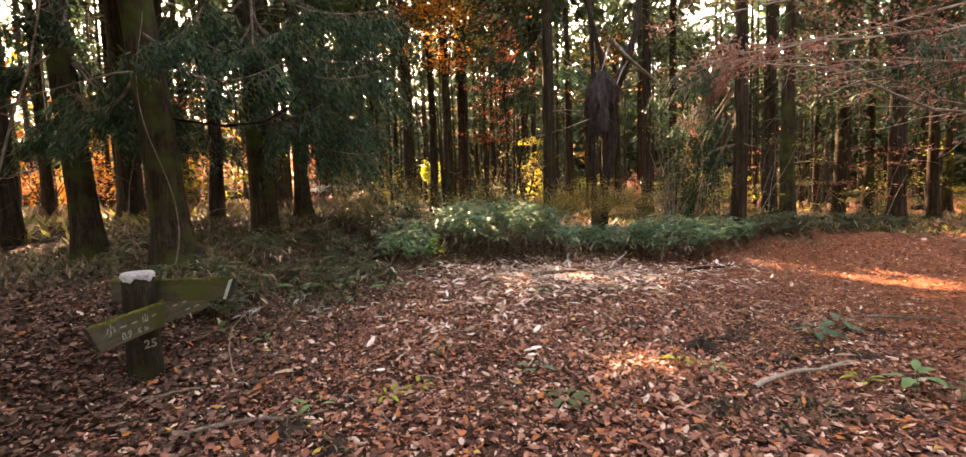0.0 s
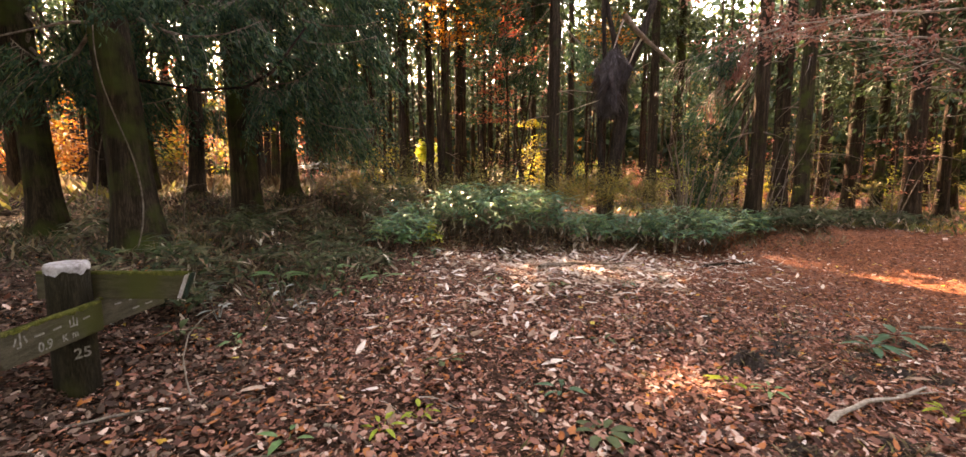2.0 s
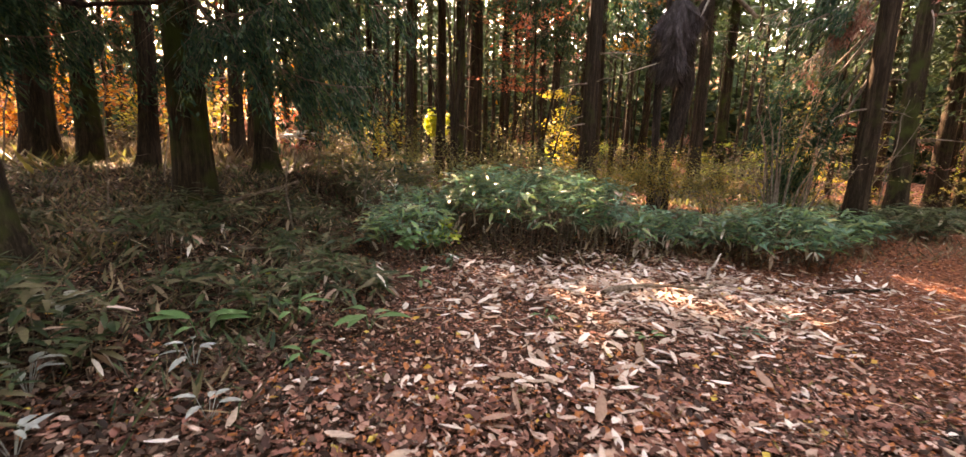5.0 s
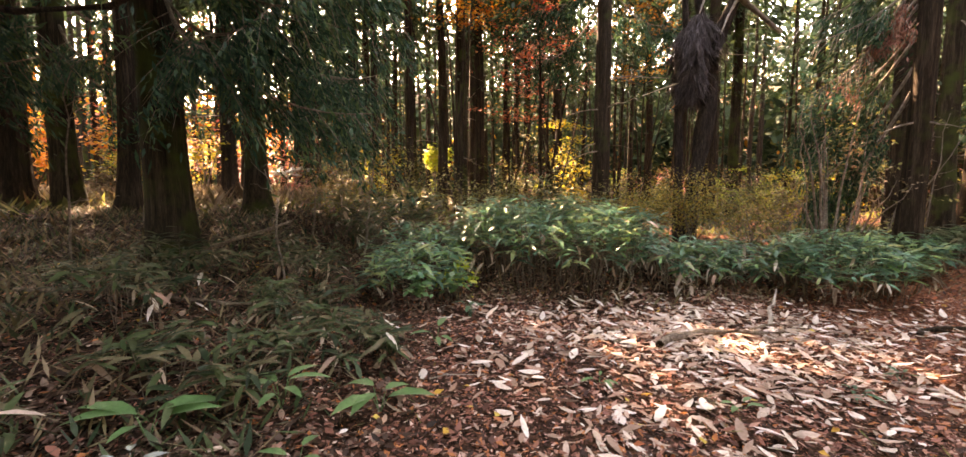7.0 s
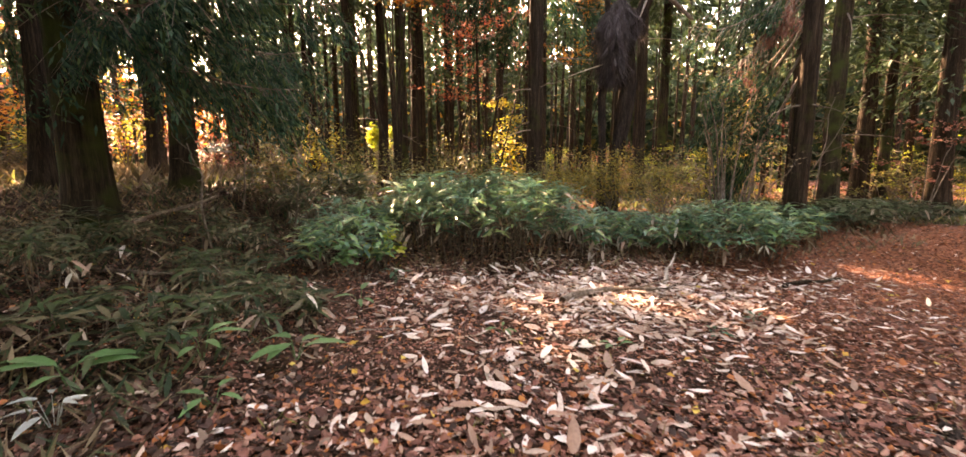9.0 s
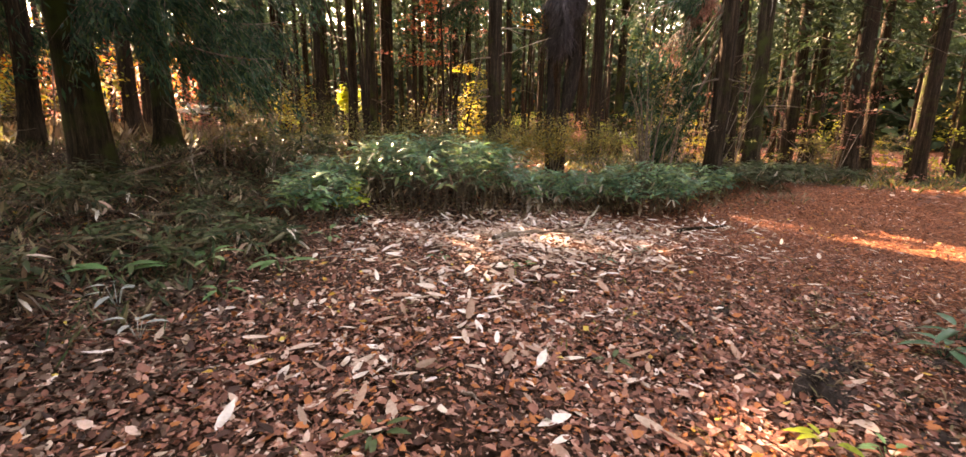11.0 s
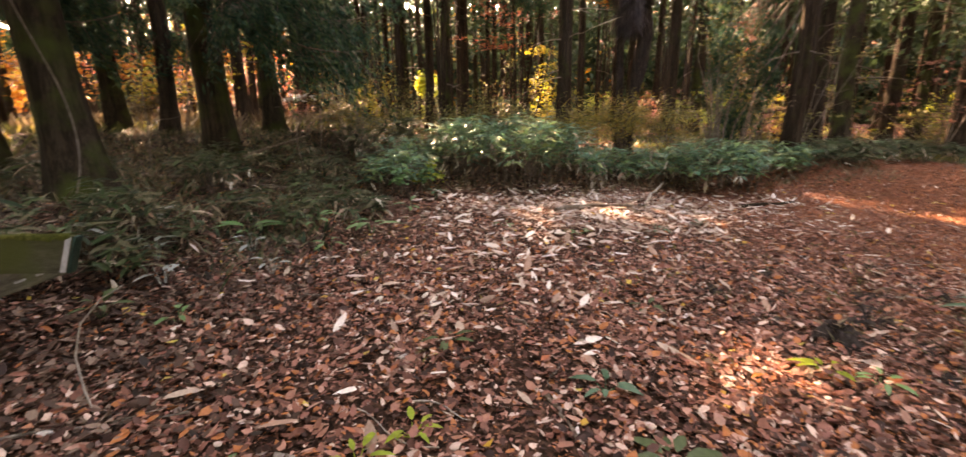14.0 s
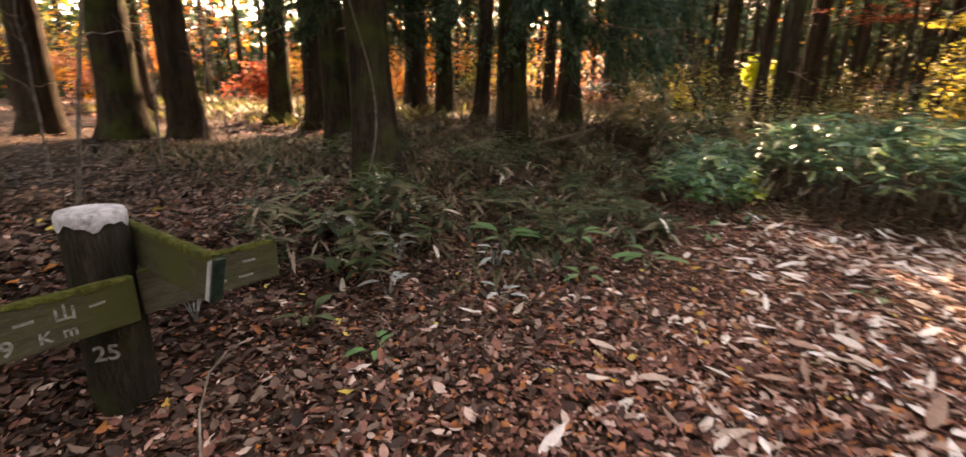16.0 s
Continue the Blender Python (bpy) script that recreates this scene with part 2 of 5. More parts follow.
fl.new(n3.outputs[0], fbp.inputs["Height"])
fl.new(fbp.outputs[0], fb.inputs["Normal"])


# ---- mesh tools ----
def smooth_step(a, b, x):
    t = np.clip((x - a) / (b - a), 0, 1)
    return t * t * (3 - 2 * t)


def ground_z(x, y):
    """Height of the forest floor: a flat clearing, a bank along its edge, a gentle rise behind."""
    x, y = np.asarray(x, float), np.asarray(y, float)
    z = -0.03 - 0.045 * np.clip(x, -3, 3)
    z = z + 0.42 * smooth_step(2.3, 4.2, -x)
    z = z + 0.42 * smooth_step(9.0, 12.5, y) * (1 - smooth_step(7.0, 14.0, x))
    d = np.hypot(x, y)
    return z + 34 * smooth_step(66, 190, d) * (1 - 0.6 * smooth_step(0.2, 0.8, -x / np.maximum(d, 1)))


def relief(x, y):
    x, y = np.asarray(x, float), np.asarray(y, float)
    return 0.022 * np.sin(2.1 * x + 1.3 * np.sin(1.7 * y)) * np.sin(1.9 * y + 0.8 * np.sin(2.3 * x)) + 0.010 * np.sin(6.3 * x + 2 * np.sin(4.1 * y)) * np.cos(5.7 * y)


def gz(x, y):
    return float(ground_z(x, y) + relief(x, y))


def tri_mesh(name, verts, tris, mat, smooth=False):
    """A mesh from arrays of corners and triangles."""
    me = bpy.data.meshes.new(name)
    nv, nt = len(verts), len(tris)
    me.vertices.add(nv)
    me.vertices.foreach_set("co", np.ascontiguousarray(verts, dtype=np.float32).ravel())
    me.loops.add(nt * 3)
    me.loops.foreach_set("vertex_index", np.ascontiguousarray(tris, dtype=np.int32).ravel())
    me.polygons.add(nt)
    me.polygons.foreach_set("loop_start", np.arange(0, nt * 3, 3, dtype=np.int32))
    if smooth:
        me.polygons.foreach_set("use_smooth", np.ones(nt, dtype=bool))
    me.materials.append(mat)
    me.update(calc_edges=True)
    return me


def unit(v):
    return v / np.maximum(np.linalg.norm(v, axis=-1, keepdims=True), 1e-9)


def blades(P, D, N, L, W, fold=0.15, droop=0.2, profile=((0.0, 0.0), (0.45, 1.0), (1.0, 0.0))):
    """Many leaves at once: roots P, directions D, upper sides N, lengths L and widths W. Each is folded along its rib and droops to its tip."""
    n = len(P)
    D = unit(D)
    S = unit(np.cross(D, N))
    U = np.cross(S, D)
    L, W = np.broadcast_to(L, n)[:, None], np.broadcast_to(W, n)[:, None]
    fold = np.broadcast_to(fold, n)[:, None]
    droop = np.broadcast_to(droop, n)[:, None]
    cols, layout = [], []
    for s, w in profile:
        mid = P + D * L * s - U * L * droop * s * s
        if w == 0:
            layout.append((len(cols),))
            cols.append(mid)
        else:
            layout.append((len(cols), len(cols) + 1, len(cols) + 2))
            cols += [mid - S * W * w / 2 + U * W * fold * w, mid, mid + S * W * w / 2 + U * W * fold * w]
    k = len(cols)
    V = np.stack(cols, axis=1).reshape(-1, 3)
    T = []
    for a, b in zip(layout[:-1], layout[1:]):
        if len(a) == 1 and len(b) == 3:
            T += [(a[0], b[1], b[0]), (a[0], b[2], b[1])]
        elif len(a) == 3 and len(b) == 1:
            T += [(a[0], a[1], b[0]), (a[1], a[2], b[0])]
        elif len(a) == 3 and len(b) == 3:
            for i in (0, 1):
                T += [(a[i], a[i + 1], b[i + 1]), (a[i], b[i + 1], b[i])]
    T = np.array(T)
    tris = (np.arange(n)[:, None, None] * k + T[None]).reshape(-1, 3)
    return V, tris


def flakes(P, D, N, L, W):
    """Many plain pointed sprays, two triangles each."""
    n = len(P)
    D = unit(D)
    S = unit(np.cross(D, N))
    L, W = np.broadcast_to(L, n)[:, None], np.broadcast_to(W, n)[:, None]
    V = np.stack([P, P + D * L * 0.4 - S * W / 2, P + D * L * 0.45 + S * W / 2, P + D * L], 1).reshape(-1, 3)
    T = np.array([(0, 2, 1), (1, 2, 3)])
    return V, (np.arange(n)[:, None, None] * 4 + T[None]).reshape(-1, 3)


LONG_LEAF = ((0.0, 0.0), (0.12, 0.55), (0.4, 1.0), (0.75, 0.7), (1.0, 0.0))


def join(pieces):
    vs, ts, o = [], [], 0
    for v, t in pieces:
        vs.append(v)
        ts.append(t + o)
        o += len(v)
    return np.concatenate(vs), np.concatenate(ts)


def tube(points, radii, sides=7, wobble=0.0, seed=0):
    """A tapered limb along points."""
    pts, rad = np.asarray(points, float), np.asarray(radii, float)
    r = np.random.default_rng(seed)
    tan = unit(np.gradient(pts, axis=0))
    ref = np.array([1.0, 0.0, 0.0]) if abs(tan[0][0]) < 0.8 else np.array([0.0, 1.0, 0.0])
    rings = []
    for p, t, q in zip(pts, tan, rad):
        a = unit(np.cross(t, ref))
        b = np.cross(t, a)
        ang = np.arange(sides) * 2 * math.pi / sides
        k = q * (1 + wobble * r.normal(size=sides))
        rings.append(p + np.cos(ang)[:, None] * a * k[:, None] + np.sin(ang)[:, None] * b * k[:, None])
    V = np.concatenate(rings + [pts[-1:] + tan[-1:] * rad[-1]])
    T = []
    for i in range(len(pts) - 1):
        for j in range(sides):
            a, b = i * sides + j, i * sides + (j + 1) % sides
            T += [(a, b, b + sides), (a, b + sides, a + sides)]
    top = len(V) - 1
    base = (len(pts) - 1) * sides
    T += [(base + j, base + (j + 1) % sides, top) for j in range(sides)]
    return V, np.array(T)


def thing(name, x=0.0, y=0.0, z=0.0, label="", category="", group="", kind=""):
    ob = new(name)
    ob.empty_display_size = 0.2
    ob.location = (x, y, z)
    return tagged(ob, label, category, group, kind)


def part(name, geometry, mat, parent, label="", smooth=False, kind=""):
    """One mesh object under a thing, in the thing's own coordinates."""
    ob = new(name, tri_mesh(name, *geometry, mat, smooth))
    ob.parent = parent
    return tagged(ob, label, kind=kind)


def bm_part(name, bm, mat, parent, label="", m=None):
    me = bpy.data.meshes.new(name)
    bm.to_mesh(me)
    bm.free()
    me.materials.append(mat)
    ob = new(name, me)
    ob.parent = parent
    if m is not None:
        ob.matrix_local = m
    return tagged(ob, label)


def scatter_dirs(n, tilt=0.3, r=rng):
    """Random level directions with a tilt, and upper sides to match."""
    a = r.uniform(0, 2 * math.pi, n)
    D = np.stack([np.cos(a), np.sin(a), r.normal(0, tilt, n)], 1)
    N = np.stack([r.normal(0, tilt, n), r.normal(0, tilt, n), np.ones(n)], 1)
    return unit(D), unit(N)


# ---- the ground ----
def axis(lo, hi, step, far):
    mid = list(np.arange(lo, hi + 1e-6, step))
    out, d = [], step
    p = hi
    while p < far:
        d *= 1.16
        p += d
        out.append(p)
    pre, d, p = [], step, lo
    while p > -far:
        d *= 1.16
        p -= d
        pre.append(p)
    return np.array(pre[::-1] + mid + out)


gx, gy = axis(-8, 11, 0.11, 900), axis(-1, 14, 0.11, 900)
XX, YY = np.meshgrid(gx, gy)
ZZ = ground_z(XX, YY) + relief(XX, YY)
nx, ny = len(gx), len(gy)
idx = np.arange(nx * ny).reshape(ny, nx)
q = np.stack([idx[:-1, :-1], idx[:-1, 1:], idx[1:, 1:], idx[1:, :-1]], -1).reshape(-1, 4)
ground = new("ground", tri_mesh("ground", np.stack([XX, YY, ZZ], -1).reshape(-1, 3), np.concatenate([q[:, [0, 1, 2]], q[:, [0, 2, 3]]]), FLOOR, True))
tagged(ground, "dark brown forest floor with rotted litter, red needles on the track and shade coloured into the bank", "ground", kind="structure")


def lay(name, n, area, mat, length, width, lift, label, keep=None, tilt=0.25, profile=((0.0, 0.0), (0.45, 1.0), (1.0, 0.0)), curl=0.25, seed=1, droop=0.15, plain=False):
    """Loose leaves strewn over a stretch of the floor."""
    r = np.random.default_rng(seed)
    x = r.uniform(area[0], area[2], n)
    y = r.uniform(area[1], area[3], n)
    if keep is not None:
        ok = r.random(n) < keep(x, y)
        x, y = x[ok], y[ok]
    n = len(x)
    D, N = scatter_dirs(n, tilt, r)
    L = length[0] + (length[1] - length[0]) * r.random(n) ** 1.5
    P = np.stack([x, y, ground_z(x, y) + relief(x, y) + r.uniform(*lift, n)], 1)
    P -= D * L[:, None] / 2 * np.array([1, 1, 0])
    W = L * r.uniform(*width, n)
    shape = flakes(P, D, N, L, W) if plain else blades(P, D, N, L, W, r.uniform(-curl, curl, n), r.uniform(-droop, droop, n), profile)
    ob = new(name, tri_mesh(name, *shape, mat))
    return tagged(ob, label, "leaf litter", kind="stuff")


def patchy(x, y, scale=1.0, shift=0.0):
    return 0.5 + 0.5 * np.sin(scale * 2.3 * x + 1.7 * np.sin(scale * 1.9 * y + shift) + shift) * np.sin(scale * 2.7 * y + 1.3 * np.sin(scale * 2.1 * x) + 2 * shift)


def turned(x, y):
    """Turned, root-bound soil with few leaves."""
    d = np.exp(-((x - 3.1) / 1.2) ** 2 - ((y - 4.7) / 0.75) ** 2) + np.exp(-((x - 2.1) / 0.9) ** 2 - ((y - 2.95) / 0.4) ** 2) + np.exp(-((x + 1.1) / 0.6) ** 2 - ((y - 2.7) / 0.3) ** 2) + 0.7 * np.exp(-((x - 5.0) / 1.2) ** 2 - ((y - 5.6) / 0.5) ** 2)
    return np.clip(d * (0.45 + 0.9 * patchy(x, y, 1.9, 4)), 0, 1)


def off_track(x, y):
    worn = np.exp(-((x - 0.05 - 0.12 * np.sin(y)) / 0.2) ** 2) * (1 - smooth_step(4.2, 5.6, y))
    return (1 - 0.75 * smooth_step(3.6, 6.0, x + 0.8 * patchy(x, y, 0.6))) * (1 - 0.7 * worn)


LEAF_SHAPE = ((0.0, 0.0), (0.28, 0.9), (0.68, 0.8), (1.0, 0.0))


def strewn(x, y):
    # bright leaves thin out towards the bank, standing in for its shade
    return (0.3 + 0.7 * patchy(x, y, 0.9)) * (0.45 + 0.55 * patchy(x, y, 2.6, 5)) * (1 - 0.8 * turned(x, y)) * off_track(x, y) * (1 - 0.58 * smooth_step(1.0, 2.0, -x + 0.5 * patchy(x, y, 0.8)) - 0.32 * smooth_step(2.2, 3.4, -x + 0.5 * patchy(x, y, 0.8)))


lay("leaf_litter", 150000, (-4.5, 0.9, 4.5, 6.2), LITTER, (0.022, 0.085), (0.36, 0.75), (0.004, 0.04), "brown and reddish fallen leaves covering the clearing", strewn, 0.32, LEAF_SHAPE, 0.35, 1, 0.3)
lay("outer_leaf_litter", 200000, (-7.5, 0.9, 10, 13), LITTER, (0.03, 0.085), (0.38, 0.7), (0.004, 0.035), "brown and reddish fallen leaves around the clearing", lambda x, y: np.where((np.abs(x) < 4.5) & (y < 6.2), 0, strewn(x, y)), 0.3, seed=2, plain=True)
r = np.random.default_rng(11)
cx, cy = r.uniform(-5, 6, 130000), r.uniform(0.9, 10, 130000)
D, N = scatter_dirs(130000, 0.3, r)
L = r.uniform(0.012, 0.05, 130000)
crumbs = new("litter_crumbs", tri_mesh("litter_crumbs", *flakes(np.stack([cx, cy, ground_z(cx, cy) + relief(cx, cy) + r.uniform(0.004, 0.03, 130000)], 1), D, N, L, L * r.uniform(0.15, 0.6, 130000)), LITTER))
tagged(crumbs, "fine brown leaf crumbs and bits between the leaves", "leaf litter", kind="stuff")
lay("rear_leaf_litter", 60000, (-7.5, -5, 10, 0.9), LITTER, (0.03, 0.09), (0.38, 0.7), (0.004, 0.035), "brown and reddish fallen leaves behind the clearing", strewn, 0.3, seed=8, plain=True)
lay("needle_litter", 70000, (2.4, 2.0, 16, 15), NEEDLES, (0.05, 0.13), (0.10, 0.22), (0.003, 0.025), "rust-red dead cedar sprays covering the track", lambda x, y: smooth_step(2.4, 5.2, x + 0.9 * patchy(x, y, 0.6, 1)) * (1 - smooth_step(9.6, 11.2, y - 0.25 * (x - 6))), 0.35, plain=True)
lay("bamboo_leaf_litter", 30000, (-2.2, 3.0, 6.0, 10.4), PALE, (0.08, 0.21), (0.22, 0.38), (0.012, 0.05), "pale dry bamboo-grass leaves strewn before the thicket",
    lambda x, y: (0.35 + 0.65 * patchy(x, y, 1.6, 2)) * (np.exp(-(((x - 1.4) / 1.75) ** 2 + ((y - 8.4) / 1.15) ** 2)) + 0.26 * np.exp(-(((x - 0.3) / 1.2) ** 2 + ((y - 6.3) / 1.5) ** 2)) + 0.25 * np.exp(-(((x - 3.6) / 1.3) ** 2 + ((y - 9.0) / 0.7) ** 2)) + 0.012), 0.22, LONG_LEAF, 0.2, 3)
lay("fresh_leaf_litter", 2600, (-6, 1.0, 8, 11), BRIGHT, (0.04, 0.09), (0.5, 0.8), (0.02, 0.045), "scattered orange and yellow newly fallen leaves", lambda x, y: 0.15 + 0.6 * patchy(x, y, 1.4, 2), seed=4)
lay("far_litter", 52000, (-34, 9, 34, 46), LITTER, (0.10, 0.24), (0.4, 0.7), (0.01, 0.05), "brown fallen leaves over the forest floor", lambda x, y: np.where((y < 12.5) & (x > -7.5) & (x < 10), 0, 0.8), seed=5, plain=True)
lay("bank_litter", 70000, (-20, 1.5, -1.0, 16), OLD_SHADED_LITTER, (0.04, 0.11), (0.4, 0.7), (0.01, 0.05), "rotting leaves over the wooded bank, shade put into their dark colour", lambda x, y: smooth_step(1.0, 2.9, -x + 0.5 * patchy(x, y, 0.8)) * np.where(x < -8, 0.55, 1.0) * np.where((x > -5.5) & (y < 6.5), 0, 1), seed=6, plain=True)
lay("near_bank_litter", 26000, (-5.5, 1.5, -1.0, 6.5), OLD_SHADED_LITTER, (0.03, 0.08), (0.4, 0.7), (0.005, 0.045), "rotting leaves at the foot of the bank, shade put into their dark colour", lambda x, y: smooth_step(1.0, 2.9, -x + 0.5 * patchy(x, y, 0.8)), 0.35, LEAF_SHAPE, 0.35, 7, 0.3)

# ---- canopy gaps: where the sun comes through to the floor ----
SUNSPOTS = [  # x, y, z, radius
    (1.2, 3.95, -0.1, 0.16), (1.7, 3.8, -0.1, 0.26), (2.1, 3.65, -0.1, 0.22), (1.5, 3.4, -0.1, 0.2), (2.4, 3.4, -0.1, 0.16), (1.0, 3.6, -0.1, 0.14),
    (5.3, 8.8, -0.1, 0.34), (5.6, 7.6, -0.1, 0.24), (6.0, 7.0, -0.1, 0.3), (6.6, 6.8, -0.1, 0.3), (7.3, 6.9, -0.1, 0.32), (8.2, 7.3, -0.1, 0.3), (9.3, 9.9, -0.1, 0.25),
    (-18, 16, 2, 2.8), (-15, 24, 2, 2.6), (-23, 13, 2, 2.4), (-2.7, 26.6, 2.6, 1.5), (0.5, 24, 4, 1.6),
    (-2.1, 19.5, 8.4, 0.6), (0.5, 20.1, 8.4, 0.5), (-1.4, 9.2, 0.4, 0.2), (11, 34, 2, 1.6), (-1, 38, 3, 1.6),
    (-4.62, 13.4, 1.4, 0.35), (-3.2, 5.9, 0.6, 0.16), (-2.7, 6.2, 0.5, 0.12), (-7.5, 11.5, 0.4, 0.35), (-6.4, 11.9, 0.4, 0.25), (-5.8, 13.8, 0.4, 0.3), (-10.5, 11.8, 0.4, 0.5),
]
# small flecks of light: over the pale litter, the bamboo grass and the track
g = np.random.default_rng(77)
for cx, cy, z, rx, ry, n in ((1.6, 7.9, -0.1, 1.8, 1.1, 16), (0.3, 6.2, -0.1, 0.9, 1.0, 4), (6.6, 8.2, -0.1, 2.2, 1.3, 6)):
    for k in range(n):
        SUNSPOTS.append((cx + rx * g.normal() * 0.6, cy + ry * g.normal() * 0.6, z, g.uniform(0.08, 0.17)))
# gaps over the understorey deeper in the wood
for k in range(14):
    SUNSPOTS.append((g.uniform(-9, 20), g.uniform(16, 34), g.uniform(0.5, 3.5), g.uniform(0.5, 1.1)))
SPOTS = np.array(SUNSPOTS)


def sunlit(P, margin=0.0):
    """Which of these places lie in the way of the sun to one of the spots."""
    s = np.array(SUN)
    # spots and places as seen along the sun's rays
    a = np.cross(s, [0, 0, 1.0])
    a /= np.linalg.norm(a)
    b = np.cross(a, s)
    pa, pb, pk = P @ a, P @ b, P @ s
    hit = np.zeros(len(P), bool)
    for x, y, z, rad in SPOTS:
        c = np.array([x, y, z])
        hit |= ((pa - c @ a) ** 2 + (pb - c @ b) ** 2 < (rad + margin) ** 2) & (pk > c @ s)
    # open sky above the clearing and the track
    open_sky = ((P[:, 0] - 4.9) / 6.2) ** 2 + ((P[:, 1] - 6.8) / 9.2) ** 2 < 1
    open_sky |= (np.abs(P[:, 1] - (8.5 + 0.35 * (P[:, 0] - 6))) < 2.6) & (P[:, 0] > 4) & (P[:, 0] < 16)
    return hit | open_sky


def in_rays(P):
    """As sunlit, for foliage that hangs low under the open sky."""
    s = np.array(SUN)
    hit = np.zeros(len(P), bool)
    for x, y, z, rad in SPOTS:
        v = P - np.array([x, y, z])
        k = v @ s
        hit |= (np.linalg.norm(v - k[:, None] * s, axis=1) < rad + 0.06) & (k > 0)
    return hit


# ---- trees ----
def trunk_geometry(radius, height, seed, flare=0.55, lean=(0.0, 0.0), sides=14):
    """A cedar trunk: flared and fluted at the foot, tapering, slightly crooked."""
    r = np.random.default_rng(seed)
    zs = np.concatenate([[-0.25, 0.0, 0.12, 0.3, 0.6, 1.1], np.linspace(2, height, 9)])
    ang = np.arange(sides) * 2 * math.pi / sides
    flute = 1 + 0.10 * np.sin(3 * ang + r.uniform(0, 6)) + 0.07 * np.sin(5 * ang + r.uniform(0, 6))
    bend = r.normal(0, 0.05, 2)
    rings = []
    for z in zs:
        foot = flare * math.exp(-max(z, 0) / 0.33)
        rad = radius * (1 + foot) * (1 - 0.8 * max(z, 0) / (height * 1.05))
        k = rad * (1 + (flute - 1) * (0.35 + 1.6 * foot)) * (1 + 0.025 * r.normal(size=sides))
        cx = lean[0] * z + bend[0] * math.sin(z * 0.45)
        cy = lean[1] * z + bend[1] * math.sin(z * 0.4)
        rings.append(np.stack([cx + k * np.cos(ang), cy + k * np.sin(ang), np.full(sides, z)], 1))
    V = np.concatenate(rings)
    T = []
    for i in range(len(zs) - 1):
        for j in range(sides):
            a, b = i * sides + j, i * sides + (j + 1) % sides
            T += [(a, b, b + sides), (a, b + sides, a + sides)]
    return V, np.array(T)


def crown_geometry(low, high, radius, n, seed, at, fine=0):
    """Drooping boughs of foliage round a stem, in whorls with gaps between them; finer sprays on the lower boughs."""
    r = np.random.default_rng(seed)
    whorls = 30
    wz = np.sort(r.uniform(low, high, whorls))
    wa = r.uniform(0, 2 * math.pi, whorls * 4)
    wr = r.uniform(0.7, 1.1, whorls * 4)
    out = []
    for count, size, lo, hi in ((n, (0.45, 1.0), 10.5, 99), (fine, (0.12, 0.34), -99, 10.5)):
        pool = np.flatnonzero((wz[np.arange(whorls * 4) // 4] > lo) & (wz[np.arange(whorls * 4) // 4] <= hi))
        if not count or not len(pool):
            continue
        pick = pool[r.integers(0, len(pool), count)]
        z0 = wz[pick // 4]
        reach = radius * (1 - 0.7 * (z0 - low) / (high - low)) * wr[pick]
        s = r.uniform(0.12, 1, count) ** 0.7
        a = wa[pick] + r.normal(0, 0.17, count) / np.maximum(s, 0.3)
        P = np.stack([np.cos(a) * reach * s, np.sin(a) * reach * s, z0 - 0.4 * reach * s * s - np.abs(r.normal(0, 0.22, count))], 1)
        ok = ~sunlit(P + np.array(at), 0.2 if size[1] > 0.5 else 0.08)
        P, a = P[ok], a[ok]
        m = len(P)
        D = np.stack([np.cos(a) + r.normal(0, 0.6, m), np.sin(a) + r.normal(0, 0.6, m), r.normal(-0.6, 0.35, m)], 1)
        N = np.stack([r.normal(0, 0.6, m), r.normal(0, 0.6, m), np.ones(m)], 1)
        L = r.uniform(*size, m)
        out.append(flakes(P, D, N, L, L * r.uniform(0.3, 0.5, m) * (1 if size[1] > 0.5 else 0.7)))
    return join(out)


def stub_geometry(radius, low, high, seed, length=(0.4, 1.8)):
    """A dead lower branch."""
    r = np.random.default_rng(seed)
    z, a, l = r.uniform(low, high), r.uniform(0, 6.283), r.uniform(*length)
    d = np.array([math.cos(a), math.sin(a), r.uniform(-0.35, 0.25)])
    k = np.linspace(0, 1, 5)[:, None]
    pts = np.array([0, 0, z]) + d * (radius * 0.6 + l * k) + np.array([0, 0, -0.25]) * l * k * k + r.normal(0, 0.03, (5, 3)) * k
    return tube(pts, np.linspace(0.02, 0.004, 5), 5, 0, seed)


def cedar(x, y, radius, height=21.0, seed=0, moss=False, lean=(0, 0), crown=(8.5, 2.6, 900, 0), label="", stubs=0):
    z = gz(x, y)
    t = thing("cedar_tree", x, y, z, label or "tall straight cedar with brown fibrous bark on the forest floor", "tree", "cedar plantation")
    part("trunk", trunk_geometry(radius, height, seed, lean=lean, sides=16 if radius > 0.24 else 11), BARK_MOSS if moss else BARK, t, "", True)
    low, rad, n, fine = crown
    part("crown", crown_geometry(low, height + 1, rad, n, seed + 1, (x, y, z), fine), CANOPY, t)
    for i in range(stubs):
        part("dead_branch", stub_geometry(radius, 1.8, 8, seed + 2 + i), TWIG, t)
    return t


